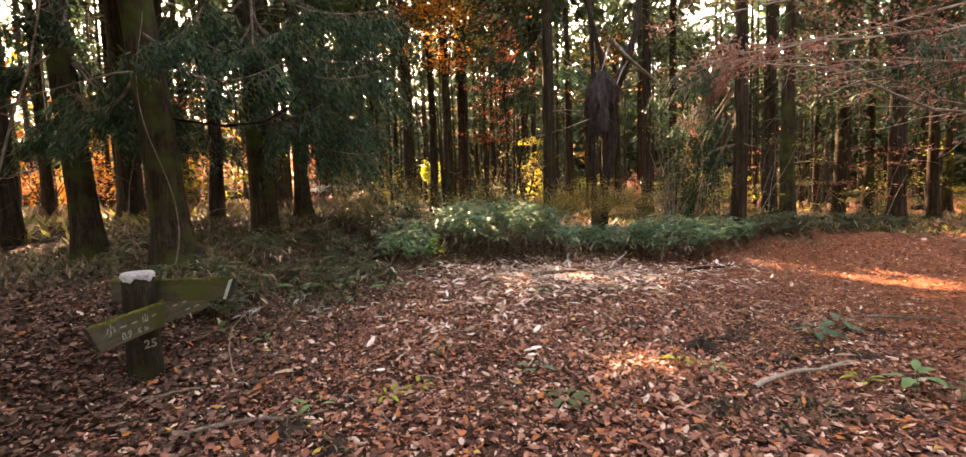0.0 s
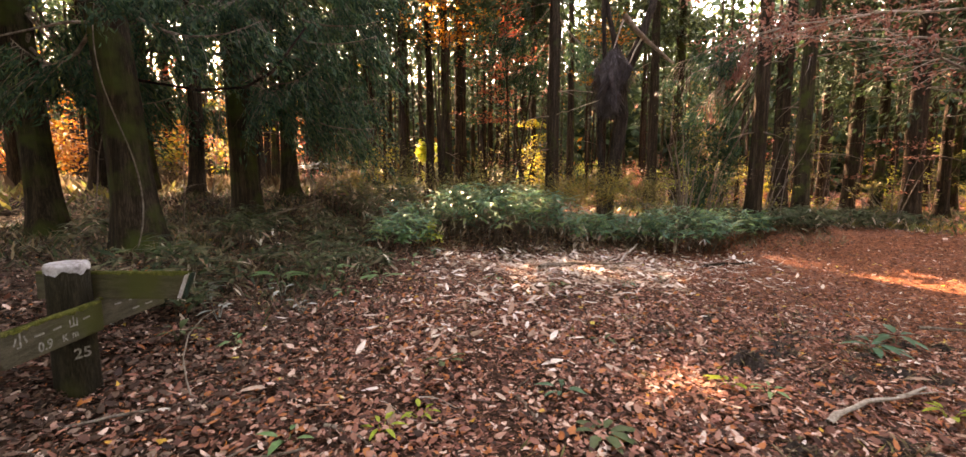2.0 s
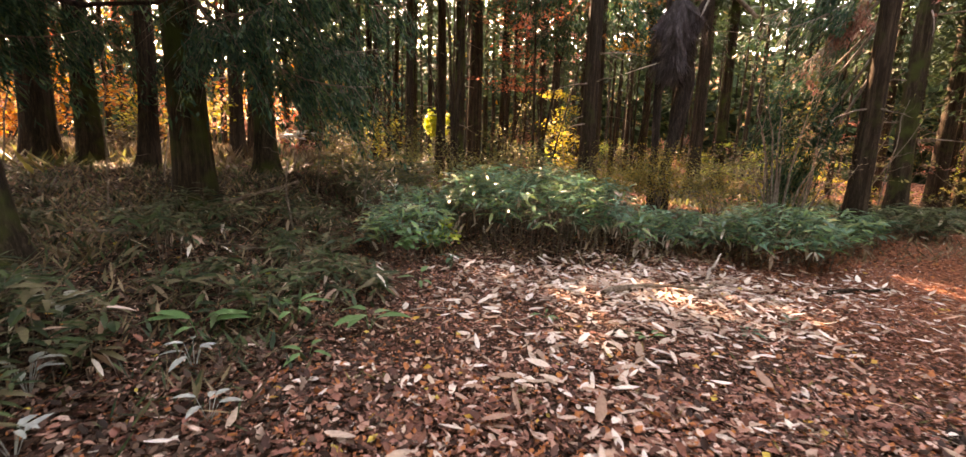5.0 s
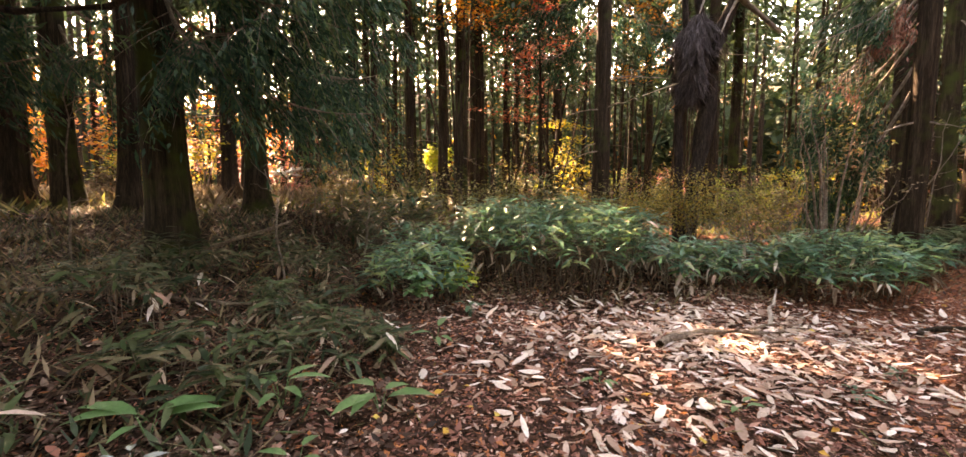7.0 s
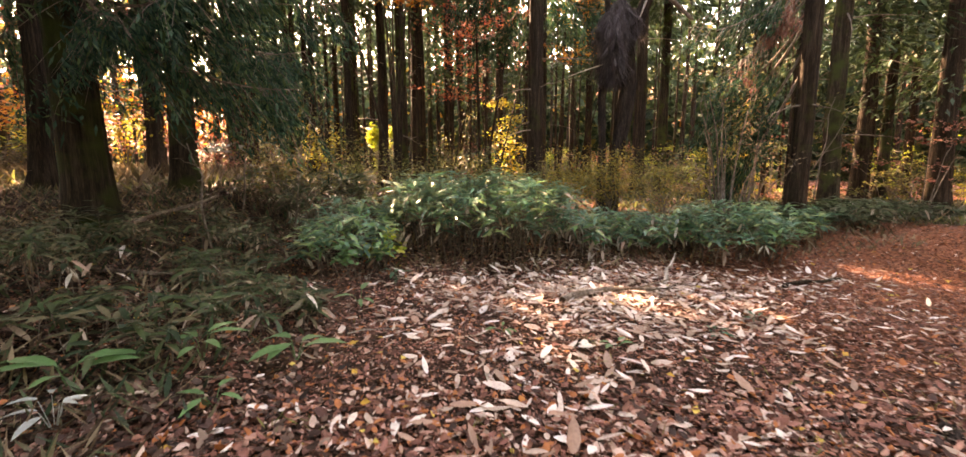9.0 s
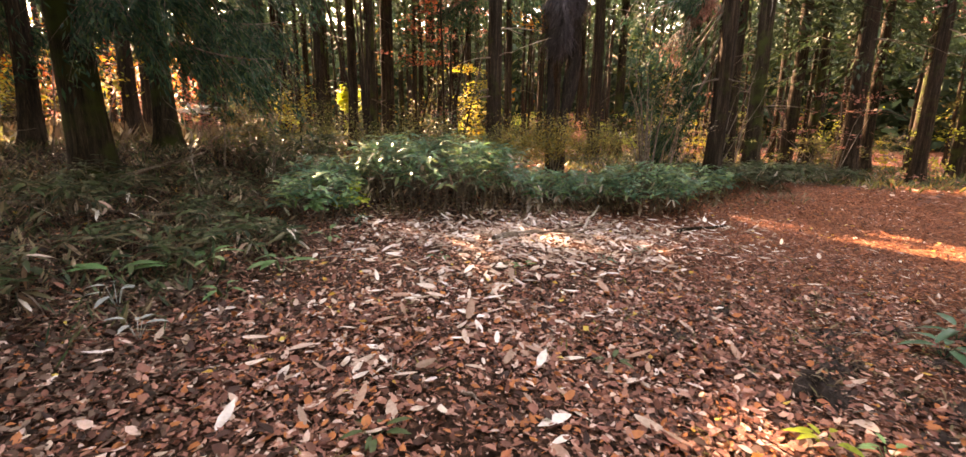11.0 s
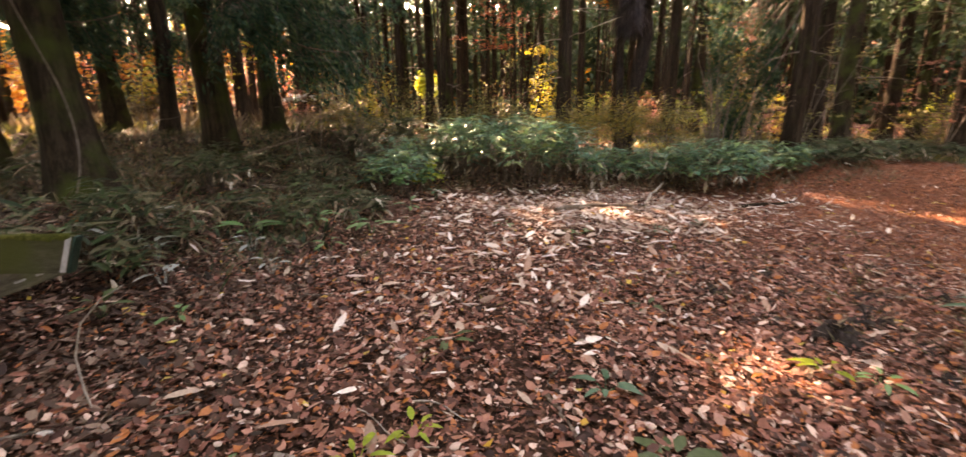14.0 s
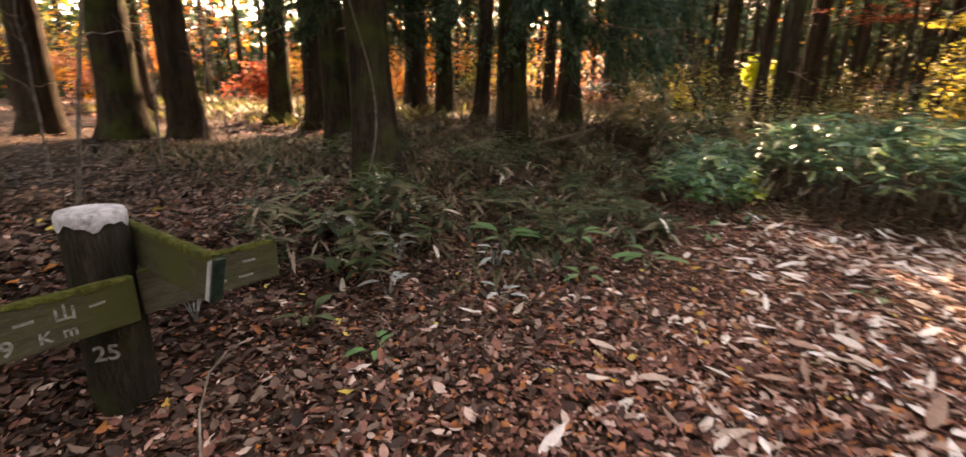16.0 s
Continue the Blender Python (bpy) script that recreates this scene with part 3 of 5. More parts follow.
NEAR_LEFT = [  # x, y, radius
    (-4.4, 6.55, 0.235), (-6.9, 8.1, 0.22), (-4.42, 9.45, 0.235), (-4.65, 12.2, 0.19), (-10.5, 10.35, 0.22), (-12.98, 14.06, 0.16),
    (-8.6, 13.0, 0.23), (-6.95, 12.25, 0.17), (-12.5, 20.1, 0.18), (-8.27, 20.0, 0.13), (-6.78, 20.0, 0.16), (-13.76, 5.99, 0.33), (-11.7, 6.76, 0.37),
    (-19.6, 10.3, 0.22), (-10.8, 7.5, 0.30), (-12.5, 10.7, 0.28), (-9.83, 13.15, 0.3), (-7.2, 16.2, 0.19),
]
CENTRE = [
    (-3.72, 26.1, 0.17), (-4.85, 28.1, 0.15), (-2.08, 21.0, 0.19), (-1.35, 20.0, 0.2), (-0.74, 22.0, 0.2), (0.89, 30.1, 0.18),
    (1.91, 30.1, 0.16), (3.05, 32.1, 0.18), (2.4, 16.0, 0.23), (5.02, 26.0, 0.17), (3.56, 30.1, 0.18), (7.13, 19.96, 0.22), (9.05, 21.97, 0.22),
]
RIGHT = [
    (6.5, 11.7, 0.18), (9.59, 15.4, 0.23), (9.08, 13.69, 0.2), (17.2, 23.9, 0.19), (13.03, 16.93, 0.23), (14.95, 17.9, 0.17),
    (12.93, 14.44, 0.25), (17.45, 17.9, 0.2), (21.97, 21.9, 0.2), (22.56, 23.9, 0.22), (15.8, 14.6, 0.2), (18.6, 15.6, 0.2),
]
taken = []
for i, (x, y, rad) in enumerate(NEAR_LEFT + CENTRE + RIGHT):
    taken.append((x, y))
    near = i in (0, 1, 2)
    cedar(x, y, rad, 20 + 3 * math.sin(i * 2.1), 100 + 17 * i, i % 3 == 0 or near, {0: (-0.09, 0.0), 1: (-0.06, 0.0), 2: (-0.03, 0.0)}.get(i, (0, 0)),
          crown=(5.2 + 1.8 * math.sin(i * 1.3), 3.0, 1150, 1900), stubs=9 if y < 18 else 4,
          label="thick mossy cedar trunk with a flared foot on the bank" if near else "")

# added cedars whose dense crowns keep the sun off the clearing and bank
for i, (x, y) in enumerate([(-4.5, 21.6), (-6.1, 25.2), (-2.9, 18.9), (-5.2, 23.4), (-7.6, 23.6), (-9.6, 25.6), (-8.9, 21.9), (-10.8, 23.6), (-7.0, 27.6), (-9.2, 29.2), (-11.6, 27.2), (-7.9, 18.4)]):
    taken.append((x, y))
    cedar(x, y, 0.13, 18 + i, 4500 + 20 * i, crown=(6.5, 2.6, 1900, 1000))

# the plantation goes on to all sides; none in the clearing or on the track
r = np.random.default_rng(21)
tries = 0
while len(taken) < 330 and tries < 30000:
    tries += 1
    x, y = r.uniform(-50, 52), r.uniform(-26, 68)
    if -6.5 < x < 13 and -7 < y < 18:
        continue
    if -13 < x < -6 and 2 < y < 13:
        continue
    if abs(y - (8.5 + 0.35 * (x - 6))) < 2.6 and 4 < x < 17:
        continue
    open_side = x < -12 and y > 3
    if open_side and r.random() < 0.3:
        continue
    if min((x - a) ** 2 + (y - b) ** 2 for a, b in taken) < (1.7 if y > 24 or x > 12 else 2.5) ** 2:
        continue
    if -24 < x < -13 and 8 < y < 30 and r.random() < 0.55:
        continue
    taken.append((x, y))
    close = math.hypot(x, y - 5) < 36
    cedar(x, y, r.uniform(0.12, 0.24), r.uniform(17, 23), 1000 + len(taken) * 15, r.random() < 0.2,
          crown=(r.uniform(8.5, 11) if open_side else r.uniform(6, 8.5) if x > 11 else r.uniform(4.5, 7.5), 2.0 if open_side else 2.7, 1000 if close else 360, 1050 if close else 240))
r = np.random.default_rng(22)
tries = 0
poles = []
while len(poles) < 130 and tries < 20000:
    tries += 1
    x, y = (r.uniform(-14, 28), r.uniform(20, 46)) if len(poles) < 90 else (r.uniform(-28, -10.5), r.uniform(12, 32))
    if abs(x + 0.102 * y) < 0.7 and y < 27:
        continue
    if min((x - a) ** 2 + (y - b) ** 2 for a, b in taken) < 1.1 ** 2:
        continue
    taken.append((x, y))
    V, T = trunk_geometry(r.uniform(0.07, 0.13), r.uniform(12, 16), 7000 + len(poles), lean=(r.normal(0, 0.015), 0), sides=8)
    poles.append((V + np.array([x, y, gz(x, y)]), T))
tagged(new("far_trunks", tri_mesh("far_trunks", *join(poles), BARK, True)), "slender bare trunks crowding the plantation in the distance", "trees", kind="stuff")
# unseen trees added at the clearing's edges behind and beside the walker, for shade
for i, (x, y) in enumerate([(-7.5, -2.5), (-3.5, -6.0), (2.0, -7.5), (7.0, -5.5), (9.5, -1.0), (10.5, 3.0), (-6.0, 1.0), (12.0, 5.0), (-9.0, 3.0), (-7.0, 2.2), (-4.6, 0.2)]):
    cedar(x, y, 0.22, 19, 4000 + 9 * i, crown=(3.8, 3.8, 2200, 1600))


# ---- far woods that close the view ----
def far_woods(name, centre, spread, n, mat, size, label, seed, high=10, share=1.0):
    r = np.random.default_rng(seed)
    a = r.normal(centre, spread, n)
    d = r.uniform(48, 82, n)
    P = np.stack([np.sin(a) * d, 5 + np.cos(a) * d, np.abs(r.normal(0, 1, n)) ** 1.1 * high], 1)
    P = P[(r.random(n) < np.where(np.abs(a + 0.85) < 0.5, share, 0.9)) | (P[:, 2] < 9)]
    n = len(P)
    D, N = scatter_dirs(n, 0.7, r)
    D[:, 2] -= 0.3
    L = r.uniform(*size, n)
    ob = new(name, tri_mesh(name, *flakes(P, D, N, L, L * 0.5), mat))
    return tagged(ob, label, "woods", kind="stuff")


far_woods("far_woods", 0.0, 1.3, 95000, CANOPY, (0.8, 2.0), "dense dark green woods in the distance", 31, 9, 0.2)
# unseen woods added behind the walker to keep low sky light off trunks
far_woods("unseen_woods_behind", math.pi, 1.0, 26000, CANOPY, (0.8, 2.0), "dense dark green woods in the distance", 34)
far_woods("far_autumn_woods", -0.75, 0.45, 15000, ORANGE, (0.4, 1.2), "orange and red autumn woods in the distance", 32, 6, 0.8)
far_woods("far_yellow_woods", 0.1, 0.7, 14000, OLIVE, (0.4, 1.2), "olive and yellow woods in the distance", 33)


# ---- shrubs and small trees ----
def cloud(r, n, rx, ry, rz, layers=0):
    """Places in a loose, uneven crown: clumps of clumps, or flat layers."""
    k = max(6, n // 45)
    c = r.normal(0, 0.45, (k, 3)) * np.array([rx, ry, rz])
    if layers:
        c[:, 2] = (r.integers(0, layers, k) / max(layers - 1, 1) - 0.5) * 2 * rz + r.normal(0, 0.22, k)
    s = np.array([rx, ry, rz]) * (0.17 if not layers else 0.22)
    if layers:
        s[2] = 0.05
    return c[r.integers(0, k, n)] + r.normal(0, 1, (n, 3)) * s


def shrub(x, y, height, rx, ry, n, mat, leaf=(0.05, 0.09), seed=0, stems=6, label="", category="shrub", stem_mat=None, name="shrub", low=0.35, layers=0, wide=(0.45, 0.7)):
    r = np.random.default_rng(seed)
    t = thing(name, x, y, gz(x, y), label, category)
    rz = height * (1 - low) / 2
    mid = np.array([0, 0, height * low + rz])
    P = cloud(r, n, rx, ry, rz, layers) + mid
    P[:, 2] = np.maximum(P[:, 2], 0.04)
    if height > 4:
        P = P[~in_rays(P + np.array([x, y, gz(x, y)]))]
    D, N = scatter_dirs(len(P), 0.45, r)
    L = r.uniform(*leaf, len(P))
    for i in range(stems):
        tip = P[r.integers(0, len(P))]
        k = np.linspace(0, 1, 6)[:, None]
        root = np.array([r.normal(0, 0.06), r.normal(0, 0.06), -0.08])
        pts = root + (tip - root) * k + r.normal(0, 0.04, (6, 3)) * k + np.array([0, 0, 0.25]) * height * k * (1 - k)
        part("stem", tube(pts, np.linspace(0.006 + 0.006 * height, 0.003, 6), 5, 0, seed + i), stem_mat or TWIG, t)
    part("foliage", flakes(P, D, N, L, L * r.uniform(*wide, len(P))), mat, t, kind="stuff")
    return t


shrub(3.0, 12.2, 1.45, 1.3, 0.7, 6000, GOLD, (0.03, 0.06), 51, 10, "yellowing shrub behind the bamboo grass", low=0.2)
shrub(2.0, 12.6, 1.2, 1.2, 0.8, 4200, OLIVE, (0.03, 0.065), 52, 8, "olive shrub behind the bamboo grass", low=0.15)
shrub(4.2, 12.3, 1.2, 0.8, 0.6, 2600, OLIVE, (0.03, 0.065), 53, 7, "olive shrub beside a dead tree", low=0.3)
shrub(-2.7, 26.6, 2.7, 0.65, 0.6, 520, LIME, (0.18, 0.32), 54, 4, "bright yellow-green sapling in sunlight", "sapling", low=0.35)
shrub(-4.62, 13.4, 0.85, 0.28, 0.28, 60, GLARE, (0.16, 0.26), 55, 4, "glossy-leaved sapling in the light, sun glare painted into its pale leaves", "sapling", low=0.7, wide=(0.25, 0.35))
shrub(-4.0, 17.0, 3.0, 1.1, 0.9, 900, OLIVE, (0.06, 0.11), 56, 7, "sparse yellow-green understorey shrub", low=0.25)
shrub(-2.3, 13.6, 1.0, 1.0, 0.8, 1300, OLIVE, (0.05, 0.09), 57, 7, "sparse olive understorey shrub", low=0.15)
shrub(0.5, 15.0, 1.2, 1.4, 0.9, 1500, OLIVE, (0.05, 0.1), 58, 7, "olive understorey shrub under the cedars", low=0.1)
shrub(0.9, 14.2, 1.3, 1.0, 0.8, 1100, SASA_SHADED, (0.06, 0.12), 59, 6, "green understorey shrub under the cedars", low=0.1)
shrub(4.5, 10.9, 3.3, 0.75, 0.6, 620, OLIVE, (0.04, 0.075), 60, 8, "thin-twigged shrub with few small olive leaves", low=0.3)
shrub(5.2, 11.4, 2.3, 0.6, 0.5, 300, DRYLEAF, (0.04, 0.08), 61, 6, "thin-twigged shrub with withered leaves", low=0.25)
for i, (x, y, h, n) in enumerate([(-3.2, 12.3, 1.3, 1500), (-2.5, 15.2, 1.9, 1600), (-1.2, 13.0, 1.3, 1500), (-0.3, 13.6, 1.5, 1500), (-3.7, 14.4, 1.6, 1200)]):
    shrub(x, y, h, 0.8, 0.6, n, OLIVE, (0.035, 0.075), 580 + i, 8, "sparse olive understorey shrub under the cedars", low=0.12)
shrub(-1.35, 9.0, 0.5, 0.3, 0.28, 150, FRESH, (0.07, 0.13), 590, 5, "fresh green herb beside the bamboo grass", "plant", name="herb", low=0.2)
shrub(-1.05, 9.55, 0.6, 0.3, 0.25, 150, LIME, (0.06, 0.11), 591, 5, "yellow-green herb beside the bamboo grass", "plant", name="herb", low=0.25)
# maples with flat layers of leaves
shrub(-1.4, 17.6, 8.4, 1.9, 1.3, 3400, ORANGE, (0.06, 0.12), 62, 5, "slender maple with layers of orange leaves", "tree", BARK, "maple_tree", 0.72, 4, (0.7, 1.0))
shrub(1.2, 18.2, 8.3, 1.2, 1.0, 1500, RED, (0.06, 0.12), 63, 4, "slender maple with layers of red leaves", "tree", BARK, "maple_tree", 0.72, 4, (0.7, 1.0))
shrub(0.3, 19.4, 5.4, 1.5, 1.2, 1300, RED, (0.06, 0.12), 64, 4, "small maple with layers of russet leaves", "tree", BARK, "maple_tree", 0.62, 3, (0.7, 1.0))
shrub(1.9, 20.6, 6.4, 1.5, 1.2, 1200, RUSSET, (0.06, 0.12), 65, 4, "small maple with layers of russet leaves", "tree", BARK, "maple_tree", 0.7, 3, (0.7, 1.0))
shrub(2.7, 23.1, 3.6, 1.2, 1.0, 420, YELLOW, (0.07, 0.13), 66, 4, "small maple with layers of yellow leaves", "tree", BARK, "maple_tree", 0.7, 3, (0.7, 1.0))
shrub(6.3, 24.5, 8.5, 1.8, 1.4, 1500, ORANGE, (0.08, 0.15), 67, 4, "slender maple with layers of orange leaves", "tree", BARK, "maple_tree", 0.7, 4, (0.7, 1.0))
# autumn understorey in the sunny gap beyond the bank and in the far wood
r = np.random.default_rng(70)
for i in range(34):
    x, y = r.uniform(-30, -10), r.uniform(9, 34)
    if x > -12.5 and y < 16:
        continue
    h = r.uniform(1.5, 6.5)
    mat = (ORANGE, RED, YELLOW, ORANGE, RUSSET, ORANGE)[i % 6]
    shrub(x, y, h, h * 0.42, h * 0.4, 750, mat, (0.10, 0.22), 700 + i, 4, "autumn-coloured understorey tree beyond the bank", "tree", BARK, "understorey_tree", 0.2)
for i in range(64):
    x, y = r.uniform(-12, 26), r.uniform(16, 40)
    h = r.uniform(0.8, 3.2)
    if abs(x + 0.102 * y) < 1.5 and y < 27:
        continue
    mat = (OLIVE, OLIVE, LIME, DRYLEAF, OLIVE, YELLOW, DRYLEAF, RUSSET)[i % 8]
    if abs(y - (8.5 + 0.35 * (x - 6))) < 2.6 and x > 4:
        continue
    shrub(x, y, h, h * 0.55, h * 0.5, 520, mat, (0.08, 0.16), 800 + i, 4, "low understorey shrub among the cedar trunks", "shrub", None, "understorey_shrub", 0.15)


# low shrubs and saplings along the far side of the track
r = np.random.default_rng(71)
for i in range(46):
    x = r.uniform(7, 30)
    y = 8.5 + 0.35 * (x - 6) + (r.uniform(3.2, 13) if x < 17 else r.uniform(-7, 9))
    h = r.uniform(0.6, 2.6)
    mat, look_of = ((OLIVE, "olive"), (YELLOW, "yellowing"), (OLIVE, "olive"), (DRYLEAF, "withered brown"), (LIME, "yellow-green"), (RUSSET, "russet"))[i % 6]
    shrub(x, y, h, h * 0.6, h * 0.5, 420, mat, (0.06, 0.13), 900 + i, 5, look_of + " low sapling among the trunks beyond the track", "sapling", None, "understorey_sapling", 0.2, 3)


# ---- bamboo grass ----
def bamboo_grass(x, y, rx, ry, height, culms, seed, mat=SASA, label="", leaf=(0.14, 0.26), dry=0.12):
    """A clump of bamboo grass: thin culms, each with a fan of long leaves at its top, some withered."""
    r = np.random.default_rng(seed)
    z0 = gz(x, y)
    t = thing("bamboo_grass", x, y, z0, label or "dense clump of broad-leaved green bamboo grass", "bamboo grass")
    a, q = r.uniform(0, 6.283, culms), np.sqrt(r.random(culms))
    cx, cy = np.cos(a) * q * rx, np.sin(a) * q * ry
    cz = ground_z(x + cx, y + cy) + relief(x + cx, y + cy) - z0
    h = height * (1 - 0.22 * q ** 2) * r.uniform(0.6, 1.12, culms)
    tips = np.stack([cx + np.cos(a) * 0.14 * h + r.normal(0, 0.05, culms), cy + np.sin(a) * 0.14 * h + r.normal(0, 0.05, culms), cz + h], 1)
    stems = []
    for i in range(culms):
        k = np.linspace(0, 1, 4)[:, None]
        p0 = np.array([cx[i], cy[i], cz[i] - 0.03])
        stems.append(tube(p0 + (tips[i] - p0) * k + np.array([0, 0, 0.06]) * h[i] * k * (1 - k), np.linspace(0.0045, 0.0025, 4), 4))
    part("culms", join(stems), TWIG_PALE if dry > 0.4 else TWIG, t, kind="stuff")
    for name, m, per, share in (("leaves", mat, 9, 1 - dry), ("withered_leaves", PALE, 2, dry - 0.1)):
        keep = r.random(culms) < min(1, share + 0.2) if name == "withered_leaves" else np.ones(culms, bool)
        idx = np.repeat(np.flatnonzero(keep), per)
        n = len(idx)
        if not n:
            continue
        f = 1 - 0.26 * r.random(n) ** 1.8 if name == "leaves" else r.uniform(0.2, 1.0, n)
        P = np.stack([cx[idx], cy[idx], cz[idx]], 1)
        P = P + (tips[idx] - P) * f[:, None] + r.normal(0, 0.02, (n, 3))
        b = r.uniform(0, 6.283, n)
        D = np.stack([np.cos(b), np.sin(b), r.uniform(-0.15, 0.6, n) if name == "leaves" else r.uniform(-1.2, 0.1, n)], 1)
        N = np.stack([r.normal(0, 0.25, n) - np.cos(b) * 0.4, r.normal(0, 0.25, n) - np.sin(b) * 0.4, np.ones(n)], 1)
        L = r.uniform(*leaf, n)
        part(name, blades(P, D, N, L, L * r.uniform(0.17, 0.25, n), 0.12, r.uniform(0.15, 0.5, n), LONG_LEAF), m, t, kind="stuff")
    return t


bamboo_grass(0.25, 10.45, 1.25, 0.85, 1.08, 230, 201, label="dense dark green bamboo-grass thicket at the clearing's end")
bamboo_grass(0.6, 11.6, 1.7, 0.8, 0.9, 150, 202)
bamboo_grass(1.9, 10.6, 0.75, 0.6, 0.65, 60, 203, dry=0.5, label="bamboo grass with many withered leaves")
bamboo_grass(3.0, 10.7, 0.8, 0.6, 0.52, 90, 204, dry=0.35, label="low bamboo grass with some withered leaves")
bamboo_grass(4.1, 10.3, 1.0, 0.7, 0.72, 130, 205)
bamboo_grass(5.5, 11.1, 1.0, 0.6, 0.55, 100, 206)
bamboo_grass(-1.55, 9.6, 0.55, 0.5, 0.62, 60, 207, label="green bamboo grass beside the path opening")
bamboo_grass(-1.6, 10.8, 0.8, 0.7, 0.6, 60, 208)
bamboo_grass(-2.4, 11.8, 1.0, 0.7, 0.8, 80, 209, SASA_SHADED, "bamboo grass under the cedars, its shade put into the colour", dry=0.3)
bamboo_grass(7.2, 11.6, 1.0, 0.5, 0.45, 90, 210, SASA_SHADED, "low bamboo grass along the track", dry=0.3)
bamboo_grass(8.9, 12.4, 1.2, 0.6, 0.45, 90, 211, SASA_SHADED, "low bamboo grass along the track", dry=0.3)
bamboo_grass(11.2, 13.4, 1.3, 0.6, 0.5, 90, 212, SASA_SHADED, "low bamboo grass along the track", dry=0.3)
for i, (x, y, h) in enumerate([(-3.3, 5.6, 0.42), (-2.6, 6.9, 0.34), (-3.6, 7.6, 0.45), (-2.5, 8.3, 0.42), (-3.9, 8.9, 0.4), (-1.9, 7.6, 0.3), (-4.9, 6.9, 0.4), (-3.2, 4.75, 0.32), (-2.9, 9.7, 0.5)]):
    bamboo_grass(x, y, 0.5, 0.45, h, 34, 230 + i, SASA_SHADED, "low bamboo grass on the bank, its shade put into the colour", (0.12, 0.22), 0.3)


# ---- undergrowth on the bank ----
def undergrowth(name, n, area, mat, length, width, seed, label, keep=None, up=(0.2, 1.1)):
    r = np.random.default_rng(seed)
    x, y = r.uniform(area[0], area[2], n), r.uniform(area[1], area[3], n)
    if keep is not None:
        ok = r.random(n) < keep(x, y)
        x, y = x[ok], y[ok]
    n = len(x)
    b = r.uniform(0, 6.283, n)
    D = np.stack([np.cos(b), np.sin(b), r.uniform(*up, n)], 1)
    N = np.stack([-np.cos(b), -np.sin(b), np.full(n, 0.6)], 1)
    L = r.uniform(*length, n)
    P = np.stack([x, y, ground_z(x, y) + relief(x, y) + r.uniform(0, 0.12, n) ** 1.3], 1)
    ob = new(name, tri_mesh(name, *flakes(P, D, N, L, L * r.uniform(*width, n)), mat))
    return tagged(ob, label, "undergrowth", kind="stuff")


def bank(x, y):
    return smooth_step(1.75, 2.9, -x + 0.5 * patchy(x, y, 0.8)) * (0.25 + 0.75 * patchy(x, y, 0.7, 3)) * smooth_step(4.7, 6.2, y)


undergrowth("bank_grass", 17000, (-9, 4, -1, 13), SASA_SHADED, (0.06, 0.22), (0.06, 0.2), 301, "green grass and herbs on the bank, shade put into their colour", bank)
undergrowth("bank_dry_grass", 17000, (-9, 4, -1, 13), DRYLEAF, (0.08, 0.26), (0.04, 0.15), 302, "withered brown grass and stalks on the bank", bank)
undergrowth("thicket_skirt", 4200, (-1.2, 9.2, 8, 12.6), DRYLEAF, (0.1, 0.3), (0.05, 0.16), 303, "withered stalks along the foot of the thicket", lambda x, y: np.where(y > 9.3 + 0.13 * np.maximum(x, 0), 1.0, 0.0))
undergrowth("clearing_grass", 5000, (-1.5, 2, 4.5, 9), OLIVE, (0.04, 0.12), (0.06, 0.15), 304, "small green grass tufts in the litter", lambda x, y: (patchy(x, y, 1.5, 1) > 0.84) * 1.0)
undergrowth("verge_grass", 20000, (4.5, 10.6, 20, 20), SASA_SHADED, (0.1, 0.3), (0.06, 0.18), 305, "low green grass along the track and under the trees", lambda x, y: smooth_step(0.0, 1.2, y - (11.0 + 0.16 * (x - 6))) * (0.3 + 0.7 * patchy(x, y, 0.5, 1)))
undergrowth("bank_brush", 16000, (-27, 13, -5, 34), DRYLEAF, (0.25, 0.7), (0.05, 0.2), 307, "withered brown brush under the trees beyond the bank", None, (0.5, 1.6))
undergrowth("bank_herbs", 9000, (-27, 10, -8, 30), OLIVE, (0.2, 0.5), (0.1, 0.3), 308, "olive herbs under the trees beyond the bank", None, (0.4, 1.4))
undergrowth("wood_floor_herbs", 26000, (-20, 12, 20, 34), OLIVE, (0.12, 0.4), (0.1, 0.25), 306, "low olive herbs on the forest floor", lambda x, y: 0.2 + 0.8 * patchy(x, y, 0.35, 2))


